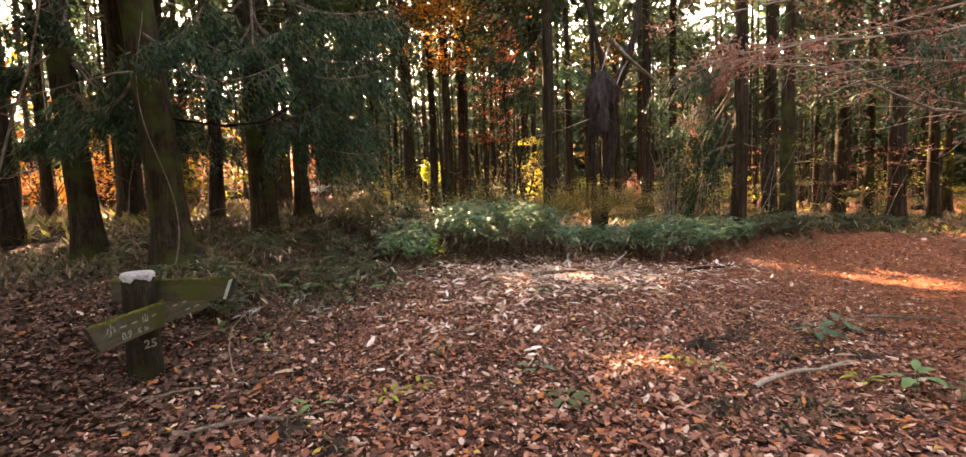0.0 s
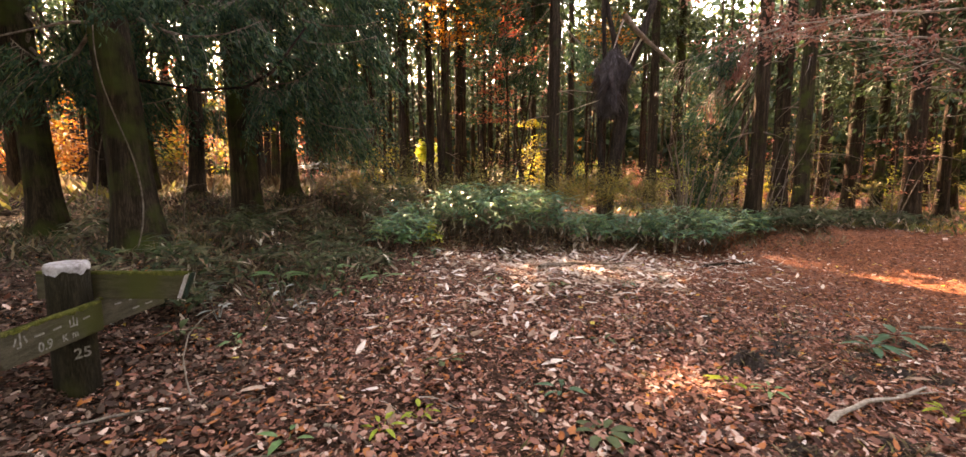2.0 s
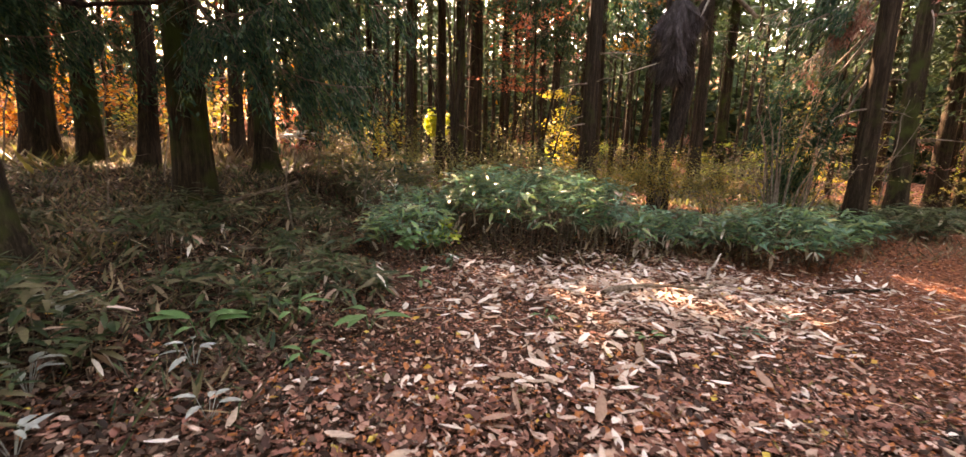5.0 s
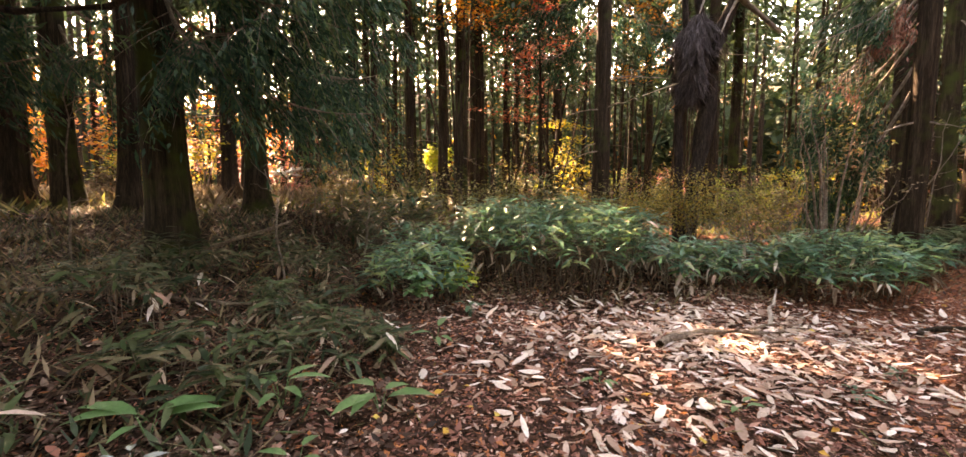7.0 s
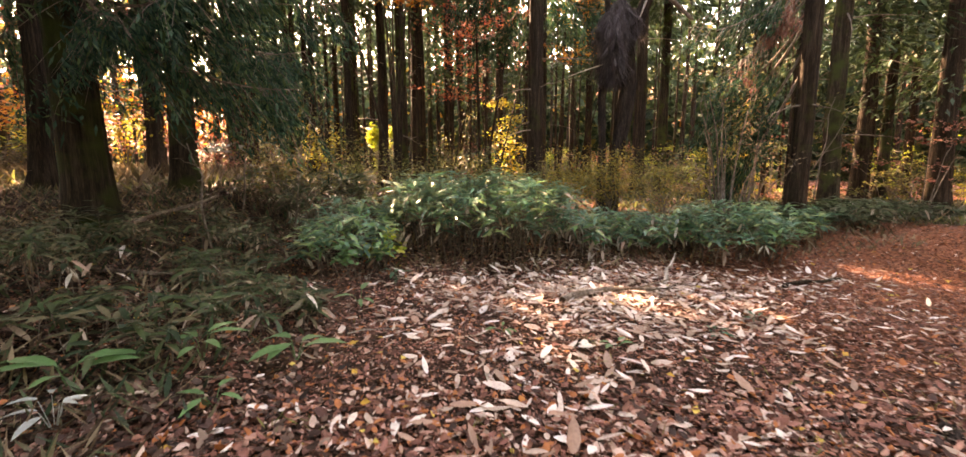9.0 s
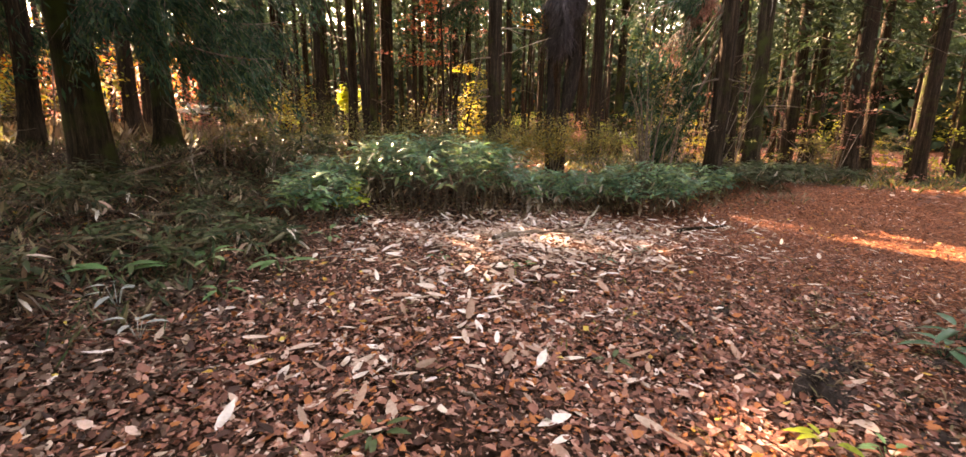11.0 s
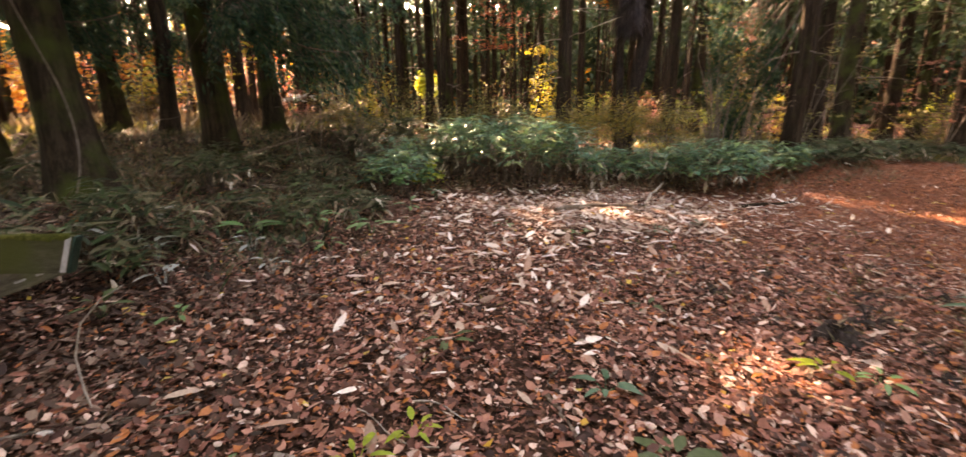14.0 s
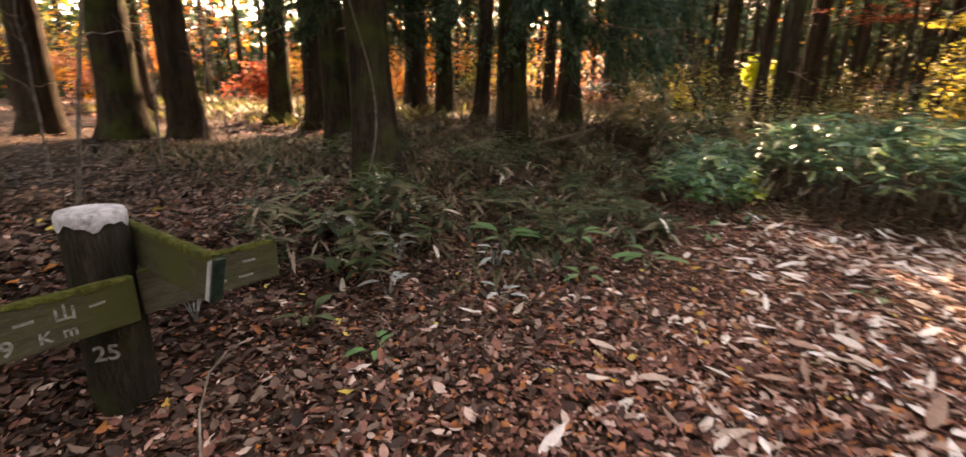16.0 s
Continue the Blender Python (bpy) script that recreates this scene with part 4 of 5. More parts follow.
# ---- cedar boughs that hang into view ----
def bough_geometry(start, end, seed, at, sag=0.5, spread=0.55, n=1500, needle=(0.05, 0.12)):
    """A drooping cedar bough: a bowed limb, side twigs, and hanging sprays."""
    r = np.random.default_rng(seed)
    p0, p1 = np.array(start, float), np.array(end, float)
    k = np.linspace(0, 1, 9)[:, None]
    limb = p0 + (p1 - p0) * k - np.array([0, 0, sag]) * 4 * k * (1 - k) * (1 - 0.3 * k)
    wood = [tube(limb, np.linspace(0.028, 0.006, 9), 6, 0.05, seed)]
    along = unit((p1 - p0)[None])[0]
    side = unit(np.cross(along, [0, 0, 1])[None])[0]
    P = []
    twigs = 26
    for i in range(twigs):
        f = r.uniform(0.25, 1.0)
        q = np.array([np.interp(f, k[:, 0], limb[:, c]) for c in range(3)])
        d = side * r.choice([-1, 1]) * r.uniform(0.5, 1) + along * r.uniform(0.2, 0.8) + np.array([0, 0, -r.uniform(0.2, 0.9)])
        l = spread * r.uniform(0.5, 1.15)
        j = np.linspace(0, 1, 4)[:, None]
        tw = q + d * l * j - np.array([0, 0, 0.25]) * l * j * j
        wood.append(tube(tw, np.linspace(0.006, 0.002, 4), 4, 0, seed + i))
        m = n // twigs
        s = r.uniform(0.1, 1.05, m)[:, None]
        P.append(q + d * l * s - np.array([0, 0, 0.25]) * l * s * s + r.normal(0, 0.05, (m, 3)) - np.array([0, 0, 1]) * np.abs(r.normal(0, 0.08, (m, 1))))
    P = np.concatenate(P)
    P = P[~in_rays(P + np.array(at))]
    m = len(P)
    D = np.stack([r.normal(0, 0.5, m), r.normal(0, 0.5, m), r.normal(-0.7, 0.4, m)], 1) + along * 0.5
    N = np.stack([r.normal(0, 1, m), r.normal(0, 1, m), np.ones(m)], 1)
    L = r.uniform(*needle, m)
    return wood, flakes(P, D, N, L, L * 0.22)


def bough(start, end, seed, mat=None, label="drooping dark green cedar bough hanging from a trunk", **kw):
    t = thing("cedar_bough", *start, label=label, category="branch", group="hanging cedar boughs")
    wood, leaf = bough_geometry((0, 0, 0), tuple(np.array(end) - np.array(start)), seed, start, **kw)
    limb = part("limb", wood[0], TWIG, t)
    for w in wood[1:]:
        part("twig", w, TWIG, limb)
    part("foliage", leaf, mat or CEDAR, t, kind="stuff")
    return t


# from the two trunks on the bank, over the edge of the clearing
C = (-4.6, 9.5)
for i, (z, ex, ey, ez) in enumerate([(3.7, -2.9, 8.9, 3.3), (4.4, -2.4, 9.6, 3.6), (5.0, -2.0, 10.0, 4.4), (5.2, -3.2, 8.2, 4.6), (4.2, -2.7, 10.9, 3.0), (5.8, -1.5, 9.4, 5.2), (4.8, -6.6, 9.0, 4.2), (6.2, -2.6, 10.8, 5.6), (5.6, -5.4, 8.2, 4.8), (3.5, -2.2, 10.2, 2.4), (4.0, -3.4, 8.6, 2.9), (4.6, -1.9, 9.2, 3.9), (5.4, -3.6, 7.6, 4.0), (6.6, -1.9, 8.6, 6.0), (5.0, -4.6, 7.8, 4.2)]):
    bough((C[0] + 0.2, C[1] - 0.1, z), (ex, ey, ez), 400 + i, n=1700, spread=0.75, needle=(0.06, 0.17))
for i, (z, ex, ey, ez) in enumerate([(4.2, -2.4, 11.6, 3.2), (5.0, -2.0, 12.4, 4.2), (5.8, -2.8, 11.2, 5.2), (4.6, -3.2, 13.6, 3.8), (6.6, -1.8, 12.0, 6.0)]):
    bough((-4.6, 12.1, z), (ex, ey, ez), 420 + i, n=1700, spread=0.8, needle=(0.07, 0.18))
for i, (z, ex, ey, ez) in enumerate([(3.4, -5.7, 6.5, 3.1), (3.8, -2.9, 7.0, 3.5), (4.2, -5.3, 7.4, 3.7), (4.0, -3.0, 5.4, 3.9)]):
    bough((-4.75, 6.6, z), (ex, ey, ez), 440 + i, n=1500, spread=0.5, needle=(0.06, 0.16))
for i, (z, ex, ey, ez) in enumerate([(3.9, -5.7, 8.7, 3.5), (4.4, -8.2, 7.6, 4.0), (4.9, -6.2, 6.9, 4.6)]):
    bough((-6.9, 8.1, z), (ex, ey, ez), 450 + i, n=1500, spread=0.55, needle=(0.06, 0.17))
for i, (z, ex, ey, ez) in enumerate([(4.0, -6.4, 12.6, 3.2), (4.6, -7.2, 12.2, 3.8), (5.2, -9.6, 12.4, 4.4), (5.0, -6.2, 13.8, 4.2)]):
    bough((-8.6, 13.0, z), (ex, ey, ez), 500 + i, n=1500, spread=0.8, needle=(0.07, 0.18))
for i, (z, ex, ey, ez) in enumerate([(3.4, -5.4, 9.0, 2.8), (4.0, -5.9, 9.6, 3.3), (4.6, -7.6, 9.8, 3.9), (3.6, -8.4, 8.8, 3.0)]):
    bough((-6.9, 8.1, z), (ex, ey, ez), 510 + i, n=1300, spread=0.6, needle=(0.06, 0.17))
# low boughs of the cedar by the track, leaning over the bamboo grass
for i, (z, ex, ey, ez) in enumerate([(3.9, 5.4, 12.6, 2.1), (3.4, 5.6, 12.8, 1.35), (4.4, 5.2, 12.4, 3.1), (4.8, 5.0, 12.2, 3.9), (5.2, 5.0, 12.9, 4.3), (3.0, 5.7, 12.6, 1.1), (4.0, 5.7, 13.2, 2.6)]):
    bough((6.45, 11.8, z), (ex, ey, ez), 460 + i, n=1900, spread=0.6, sag=0.2, needle=(0.06, 0.15))
for i, (z, ex, ey, ez) in enumerate([(4.6, 5.35, 11.9, 3.3), (4.9, 5.7, 12.0, 3.7)]):
    bough((6.45, 11.75, z), (ex, ey, ez), 490 + i, RUSSET, "dead brown cedar bough hanging from a trunk", n=1500, spread=0.5, sag=0.1)
for i, (z, ex, ey, ez) in enumerate([(7.0, 0.8, 16.4, 6.0), (6.2, 1.2, 18.6, 5.2), (6.6, 4.2, 16.6, 5.6)]):
    bough((2.4, 15.95, z), (ex, ey, ez), 470 + i, n=1500, spread=0.8, needle=(0.08, 0.18))


# ---- beech by the track, its branches reaching over the clearing ----
beech = thing("beech_tree", 7.6, 4.2, gz(7.6, 4.2), "slender beech with russet withered leaves on long thin branches", "tree")
part("trunk", tube([(0, 0, -0.2), (0.05, 0, 0.6), (0.0, 0.05, 1.6), (-0.1, 0.1, 2.8), (-0.1, 0.2, 4.4), (0.0, 0.3, 6.5)], [0.13, 0.11, 0.1, 0.085, 0.07, 0.03], 10, 0.04, 5), TWIG, beech, "smooth grey trunk", True)
r = np.random.default_rng(90)
BEECH_LIMBS = [((-0.05, 0.08, 1.75), (-2.45, 0.7, 2.05), (-4.15, 0.8, 3.1), 0.042), ((-0.05, 0.1, 2.0), (-2.2, 0.9, 2.2), (-3.0, 1.7, 3.2), 0.045), ((-0.1, 0.1, 2.7), (-2.2, 1.6, 3.1), (-4.3, 2.4, 3.4), 0.024), ((-0.1, 0.15, 3.3), (-2.4, 1.4, 3.5), (-4.6, 1.8, 3.3), 0.022), ((-0.1, 0.2, 3.8), (-2.0, 2.2, 3.9), (-3.6, 3.6, 3.6), 0.022), ((-0.1, 0.2, 4.2), (-2.6, 2.0, 4.3), (-5.0, 2.6, 3.9), 0.022)]
leafP = []
for i, (p0, p1, p2, rad) in enumerate(BEECH_LIMBS):
    k = np.linspace(0, 1, 12)[:, None]
    pts = (1 - k) ** 2 * np.array(p0) + 2 * k * (1 - k) * np.array(p1) + k ** 2 * np.array(p2) + r.normal(0, 0.025, (12, 3))
    limb = part("limb", tube(pts, np.linspace(rad, 0.005, 12), 7, 0.06, 91 + i), TWIG if i < 2 else TWIG_PALE, beech, "", True)
    for j in range(16):
        f = r.uniform(0.3, 1)
        q = np.array([np.interp(f, k[:, 0], pts[:, c]) for c in range(3)])
        d = unit(np.array([[r.normal(-0.8, 0.4), r.normal(0.1, 0.7), r.normal(0.05, 0.3)]]))[0]
        l = r.uniform(0.4, 1.15)
        s = np.linspace(0, 1, 6)[:, None]
        tw = q + d * l * s + r.normal(0, 0.02, (6, 3)) * s + np.array([0, 0, -0.12]) * l * s * s
        sub = part("twig", tube(tw, np.linspace(0.0055, 0.0015, 6), 4, 0, j), TWIG_PALE, limb)
        m = 48 if i > 1 else 14
        leafP.append(q + d * l * r.uniform(0.3, 1.1, (m, 1)) + r.normal(0, 0.07, (m, 3)))
P = np.concatenate(leafP)
D, N = scatter_dirs(len(P), 0.5, r)
D[:, 2] -= 0.4
part("foliage", blades(P, D, N, r.uniform(0.04, 0.075, len(P)), 0.032, r.uniform(-0.3, 0.3, len(P)), 0.2), RUSSET, beech, kind="stuff")
for i, (s, e) in enumerate([((7.6, 6.3, 4.3), (5.3, 5.7, 3.1)), ((7.8, 6.6, 4.6), (5.8, 6.3, 3.4)), ((7.8, 6.0, 4.2), (5.9, 5.2, 3.3))]):
    bough(s, e, 480 + i, n=1500, spread=0.5)
cedar(8.2, 6.4, 0.2, 19, 5000, crown=(5.0, 3.0, 1300, 500))


# ---- dead tree wrapped in a shaggy mass of fibre ----
dead = thing("dead_tree", 3.5, 13.3, gz(3.5, 13.3), "dark broken dead tree wrapped in a shaggy grey mass of fibres", "tree")
part("trunk", tube([(-0.05, 0, -0.2), (0.0, 0, 0.5), (0.03, 0, 1.1), (0.1, 0, 1.65), (0.2, 0.02, 2.1), (0.27, 0, 2.8), (0.21, 0, 3.6), (0.42, 0, 4.1), (0.72, 0, 4.8), (1.0, 0.05, 5.6), (1.15, 0.1, 7)], [0.17, 0.14, 0.12, 0.13, 0.17, 0.16, 0.14, 0.13, 0.12, 0.10, 0.05], 10, 0.14, 11), BARK_DARK, dead, "", True)
for i, (pts, w) in enumerate([
        ([(-0.2, 0.05, -0.1), (-0.26, 0.05, 0.9), (-0.25, 0.05, 1.7), (-0.3, 0.05, 2.8), (-0.2, 0.05, 3.6), (-0.22, 0.05, 4.4), (-0.27, 0.1, 5.5), (-0.3, 0.1, 7)], 0.11),
        ([(0.15, 0, 3.5), (0.1, 0, 4.3), (-0.05, 0.05, 5.0), (-0.2, 0.1, 5.7), (-0.5, 0.1, 6.8)], 0.10),
        ([(0.2, -0.12, 5.3), (0.6, -0.14, 4.85), (1.0, -0.16, 4.5), (1.5, -0.2, 4.08)], 0.075),
        ([(0.2, -0.1, 5.2), (0.1, -0.12, 4.9), (-0.05, -0.15, 4.45)], 0.03),
        ([(0.7, -0.1, 4.75), (0.5, -0.15, 4.4), (0.35, -0.2, 4.05)], 0.03),
        ([(-0.25, -0.05, 3.2), (-0.7, -0.1, 3.05), (-1.1, -0.15, 2.9)], 0.014)]):
    k = np.linspace(0, 1, 14)
    pts = np.stack([np.interp(k, np.linspace(0, 1, len(pts)), np.array(pts)[:, c]) for c in range(3)], 1)
    part("limb", tube(pts, np.linspace(w, w * 0.45, 14), 8, 0.14, 20 + i), DEADWOOD if i == 2 else TWIG_PALE if i > 2 else BARK_DARK, dead, "", True)
r = np.random.default_rng(95)
n = 5200
zc = r.uniform(2.75, 4.35, n)
ang = r.uniform(0, 6.283, n)
bulge = 0.36 * np.exp(-((zc - 3.75) / 0.42) ** 2) + 0.2 * np.exp(-((zc - 3.05) / 0.3) ** 2) + 0.05
bulge = bulge * (1 + 0.22 * np.sin(3 * ang + 4 * zc) + 0.12 * np.sin(7 * ang - 6 * zc))
P = np.stack([-0.06 + 0.1 * (zc - 3.5) + np.cos(ang) * bulge, np.sin(ang) * bulge, zc + 0.15], 1)
D = np.stack([np.cos(ang) * 0.3, np.sin(ang) * 0.3, -np.ones(n)], 1) + r.normal(0, 0.25, (n, 3))
N = np.stack([np.cos(ang), np.sin(ang), np.full(n, 0.2)], 1)
L = r.uniform(0.12, 0.42, n)
part("fibre_mass", flakes(P, D, N, L, L * r.uniform(0.03, 0.1, n)), SHAG, dead, "shaggy grey-brown fibres", kind="stuff")
core = tube([(-0.12, 0, 2.75), (-0.1, 0, 3.0), (-0.09, 0, 3.3), (-0.06, 0, 3.65), (-0.03, 0, 4.0), (0.02, 0, 4.45)], [0.05, 0.17, 0.18, 0.29, 0.24, 0.04], 14, 0.12, 3)
part("fibre_core", core, SHAG, dead, "", True)


# ---- signpost ----
PX, PY = -2.725, 3.48
pz = gz(PX, PY)
sign = thing("signpost", PX, PY, pz, "weathered mossy wooden trail signpost with two crossed arrow boards", "signpost")
r = np.random.default_rng(5)
rings, sides = [], 20
for z, rad in ((-0.2, 0.123), (0.0, 0.121), (0.2, 0.118), (0.45, 0.115), (0.66, 0.111), (0.775, 0.109)):
    a = np.arange(sides) * 2 * math.pi / sides
    k = rad * (1 + 0.012 * r.normal(size=sides))
    rings.append(np.stack([np.cos(a) * k, np.sin(a) * k, np.full(sides, z)], 1))
V = np.concatenate(rings + [np.array([[0, 0, 0.78]])])
T = [t for i in range(5) for j in range(sides) for t in ((i * sides + j, i * sides + (j + 1) % sides, (i + 1) * sides + (j + 1) % sides), (i * sides + j, (i + 1) * sides + (j + 1) % sides, (i + 1) * sides + j))]
T += [(5 * sides + j, 5 * sides + (j + 1) % sides, len(V) - 1) for j in range(sides)]
part("post", (V, np.array(T)), POST_WOOD, sign, "dark weathered round post", True)
# flaking white paint over the top, with a ragged lower edge
sides = 40
a = np.arange(sides) * 2 * math.pi / sides
edge_z = 0.765 + 0.013 * np.sin(5 * a) + 0.008 * np.sin(11 * a + 1)
ring = lambda rad, z: np.stack([np.cos(a) * rad, np.sin(a) * rad, z + 0 * a], 1)
V = np.concatenate([ring(0.1125, edge_z), ring(0.1135, 0.80), ring(0.105, 0.818), ring(0.06, 0.823), np.array([[0, 0, 0.825]])])
T = [t for i in range(3) for j in range(sides) for t in ((i * sides + j, i * sides + (j + 1) % sides, (i + 1) * sides + (j + 1) % sides), (i * sides + j, (i + 1) * sides + (j + 1) % sides, (i + 1) * sides + j))]
T += [(3 * sides + j, 3 * sides + (j + 1) % sides, len(V) - 1) for j in range(sides)]
part("cap", (V, np.array(T)), PAINT_WHITE, sign, "flaking white paint on the post's top", True)


def board_bm(outline, thickness):
    """A plank with that outline (x along, z up), bevelled."""
    bm = bmesh.new()
    front = [bm.verts.new((x, -thickness / 2, z)) for x, z in outline]
    back = [bm.verts.new((x, thickness / 2, z)) for x, z in outline]
    bm.faces.new(front)
    bm.faces.new(back[::-1])
    n = len(outline)
    for i in range(n):
        bm.faces.new((front[i], back[i], back[(i + 1) % n], front[(i + 1) % n]))
    bmesh.ops.recalc_face_normals(bm, faces=bm.faces)
    bmesh.ops.bevel(bm, geom=bm.edges[:], offset=0.005, segments=2, affect="EDGES", profile=0.6)
    return bm


def moss_strip(length, depth, seed):
    """An uneven ridge of moss along a plank's top edge."""
    r = np.random.default_rng(seed)
    n = 40
    x = np.linspace(0, length, n)
    h = 0.003 + 0.004 * np.abs(np.sin(x * 17 + r.uniform(0, 6))) + r.uniform(0, 0.004, n)
    dn = 0.008 + 0.02 * r.random(n) * np.abs(np.sin(x * 9))
    cols = [np.stack([x, 0 * x - depth / 2 - 0.003, -dn], 1), np.stack([x, 0 * x - depth / 2 - 0.002, h * 0.5], 1), np.stack([x, 0 * x, h], 1), np.stack([x, 0 * x + depth / 2 + 0.002, h * 0.5], 1), np.stack([x, 0 * x + depth / 2 + 0.003, -dn], 1)]
    V = np.stack(cols, 1).reshape(-1, 3)
    T = []
    for i in range(n - 1):
        for j in range(4):
            p = i * 5 + j
            T += [(p, p + 5, p + 6), (p, p + 6, p + 1)]
    return V, np.array(T)


def writing(text, size, m, parent, mat):
    cu = bpy.data.curves.new("lettering", "FONT")
    cu.body, cu.size, cu.offset, cu.extrude, cu.align_x, cu.align_y = text, size, 0.0016, 0.0006, "CENTER", "CENTER"
    tmp = new("lettering_source", cu)
    me = bpy.data.meshes.new_from_object(tmp.evaluated_get(bpy.context.evaluated_depsgraph_get()))
    bpy.data.objects.remove(tmp)
    bpy.data.curves.remove(cu)
    me.materials.clear()
    me.materials.append(mat)
    ob = new("lettering", me)
    ob.parent = parent
    ob.matrix_local = m
    return ob


def local(origin, along):
    """A frame at origin whose x runs along a level direction, z up."""
    ax = Vector((along[0], along[1], 0)).normalized()
    ay = Vector((0, 0, 1)).cross(ax)
    return Matrix(((ax.x, ay.x, 0, origin[0]), (ax.y, ay.y, 0, origin[1]), (0, 0, 1, origin[2]), (0, 0, 0, 1)))


UP = Matrix.Rotation(radians(90), 4, "X")
# lower board: passes in front of the post, arrow point towards the walker
LOW0, LOW1, LOWZ = (-2.588, 2.787), (-2.584, 4.144), 0.52


def plank(name, p0, p1, z, height, thick, outline, label, seed):
    length = math.dist(p0, p1)
    ob = bm_part(name, board_bm(outline(length), thick), BOARD_WOOD, sign, label, local((p0[0] - PX, p0[1] - PY, z - pz), (p1[0] - p0[0], p1[1] - p0[1])))
    strip = part("moss", moss_strip(length - 0.02, thick, seed), MOSS, ob, "yellow-green moss")
    strip.matrix_local = Matrix.Translation((0.01, 0, height))
    return ob


def bar(x, z, w, h, parent, turn=0.0):
    """A stroke of faded paint too worn to read."""
    bm = bmesh.new()
    bmesh.ops.create_cube(bm, size=1.0, matrix=Matrix.Diagonal((w, 0.0012, h, 1)))
    return bm_part("paint_stroke", bm, LETTERS, parent, "", Matrix.Translation((x, -0.0168, z)) @ Matrix.Rotation(radians(turn), 4, "Y"))


low = plank("lower_board", LOW0, (LOW0[0], 3.53), LOWZ, 0.188, 0.032, lambda n: [(0.0, 0.188), (0.1, 0.0), (n, 0.0), (n, 0.188)], "mossy grey arrow board with faded white writing", 1)
for txt, x, z, sz in (("小", 0.19, 0.118, 0.085), ("山", 0.52, 0.115, 0.068), ("0.9", 0.33, 0.045, 0.075), ("K", 0.455, 0.045, 0.058), ("m", 0.525, 0.045, 0.058)):
    writing(txt, sz, Matrix.Translation((x, -0.0172, z)) @ UP, low, LETTERS)
for x, z, w, h, a in ((0.30, 0.118, 0.06, 0.012, 2), (0.41, 0.118, 0.055, 0.011, -2), (0.615, 0.118, 0.05, 0.010, -4)):
    bar(x, z, w, h, low, a)
far_low = plank("far_board", (-2.635, 3.56), (-2.60, 4.144), LOWZ, 0.188, 0.03, lambda n: [(0.0, 0.0), (n, 0.0), (n, 0.188), (0.0, 0.188)], "grey board with faded white writing", 3)
for x, z, w, h, a in ((0.15, 0.12, 0.055, 0.012, 2), (0.27, 0.12, 0.055, 0.012, -2), (0.44, 0.12, 0.06, 0.012, 3), (0.30, 0.05, 0.06, 0.012, 0), (0.42, 0.05, 0.07, 0.012, 2)):
    bar(x, z, w, h, far_low, a)
# upper board: behind the post, pointing along the clearing's edge
UP0, UP1, UPZ = (-3.04, 3.622), (-2.038, 3.599), 0.70
up_len = math.dist(UP0, UP1)
upper = bm_part("upper_board", board_bm([(0.0, 0.0), (up_len - 0.07, 0.0), (up_len, 0.175), (0.0, 0.175)], 0.034), BOARD_WOOD, sign, "dark mossy board with a cut arrow end", local((UP0[0] - PX, UP0[1] - PY, UPZ - pz), (UP1[0] - UP0[0], UP1[1] - UP0[1])))
strip = part("moss", moss_strip(up_len - 0.02, 0.034, 2), MOSS, upper, "yellow-green moss")
strip.matrix_local = Matrix.Translation((0.01, 0, 0.175))
endcap = bm_part("end_cap", board_bm([(up_len - 0.066, 0.002), (up_len - 0.05, 0.002), (up_len + 0.018, 0.173), (up_len + 0.002, 0.173)], 0.042), PAINT_GREEN, upper, "dark green painted end")
band = bm_part("end_band", board_bm([(up_len - 0.098, 0.004), (up_len - 0.07, 0.004), (up_len - 0.004, 0.171), (up_len - 0.032, 0.171)], 0.038), PAINT_WHITE, upper, "worn white band")
# number on the post
na = math.atan2(-0.55, 0.84)
writing("25", 0.09, Matrix.Translation((math.cos(na) * 0.1225, math.sin(na) * 0.1235, 0.265)) @ Matrix.Rotation(na + math.pi / 2, 4, "Z") @ UP, sign, LETTERS)


# ---- sticks, vines, seedlings ----
def stick(p0, p1, rad, seed, mat=DEADWOOD, name="fallen_branch", label="weathered fallen branch lying on the leaf litter", bow=0.05, side=1):
    r = np.random.default_rng(seed)
    t = thing(name, *p0, label=label, category="branch")
    k = np.linspace(0, 1, 10)[:, None]
    v = np.array(p1) - np.array(p0)
    pts = v * k + np.array([-v[1], v[0], 0]) * bow * np.sin(k * 5) + r.normal(0, rad * 0.5, (10, 3)) * np.array([1, 1, 0.5])
    part("wood", tube(pts, np.linspace(rad, rad * 0.45, 10) * (1 + 0.15 * r.normal(size=10)), 8, 0.1, seed), mat, t, "", True)
    for i in range(side):
        f = r.uniform(0.3, 0.8)
        q = v * f
        d = unit((v + r.normal(0, 0.6, 3) * np.linalg.norm(v))[None])[0]
        d[2] = abs(d[2]) * 0.3
        part("side_twig", tube(q + d * np.linspace(0, 0.3, 5)[:, None] * np.linalg.norm(v), np.linspace(rad * 0.4, rad * 0.15, 5), 5, 0.05, seed + i), mat, t)
    return t


def g(x, y, up=0.02):
    return (x, y, gz(x, y) + up)


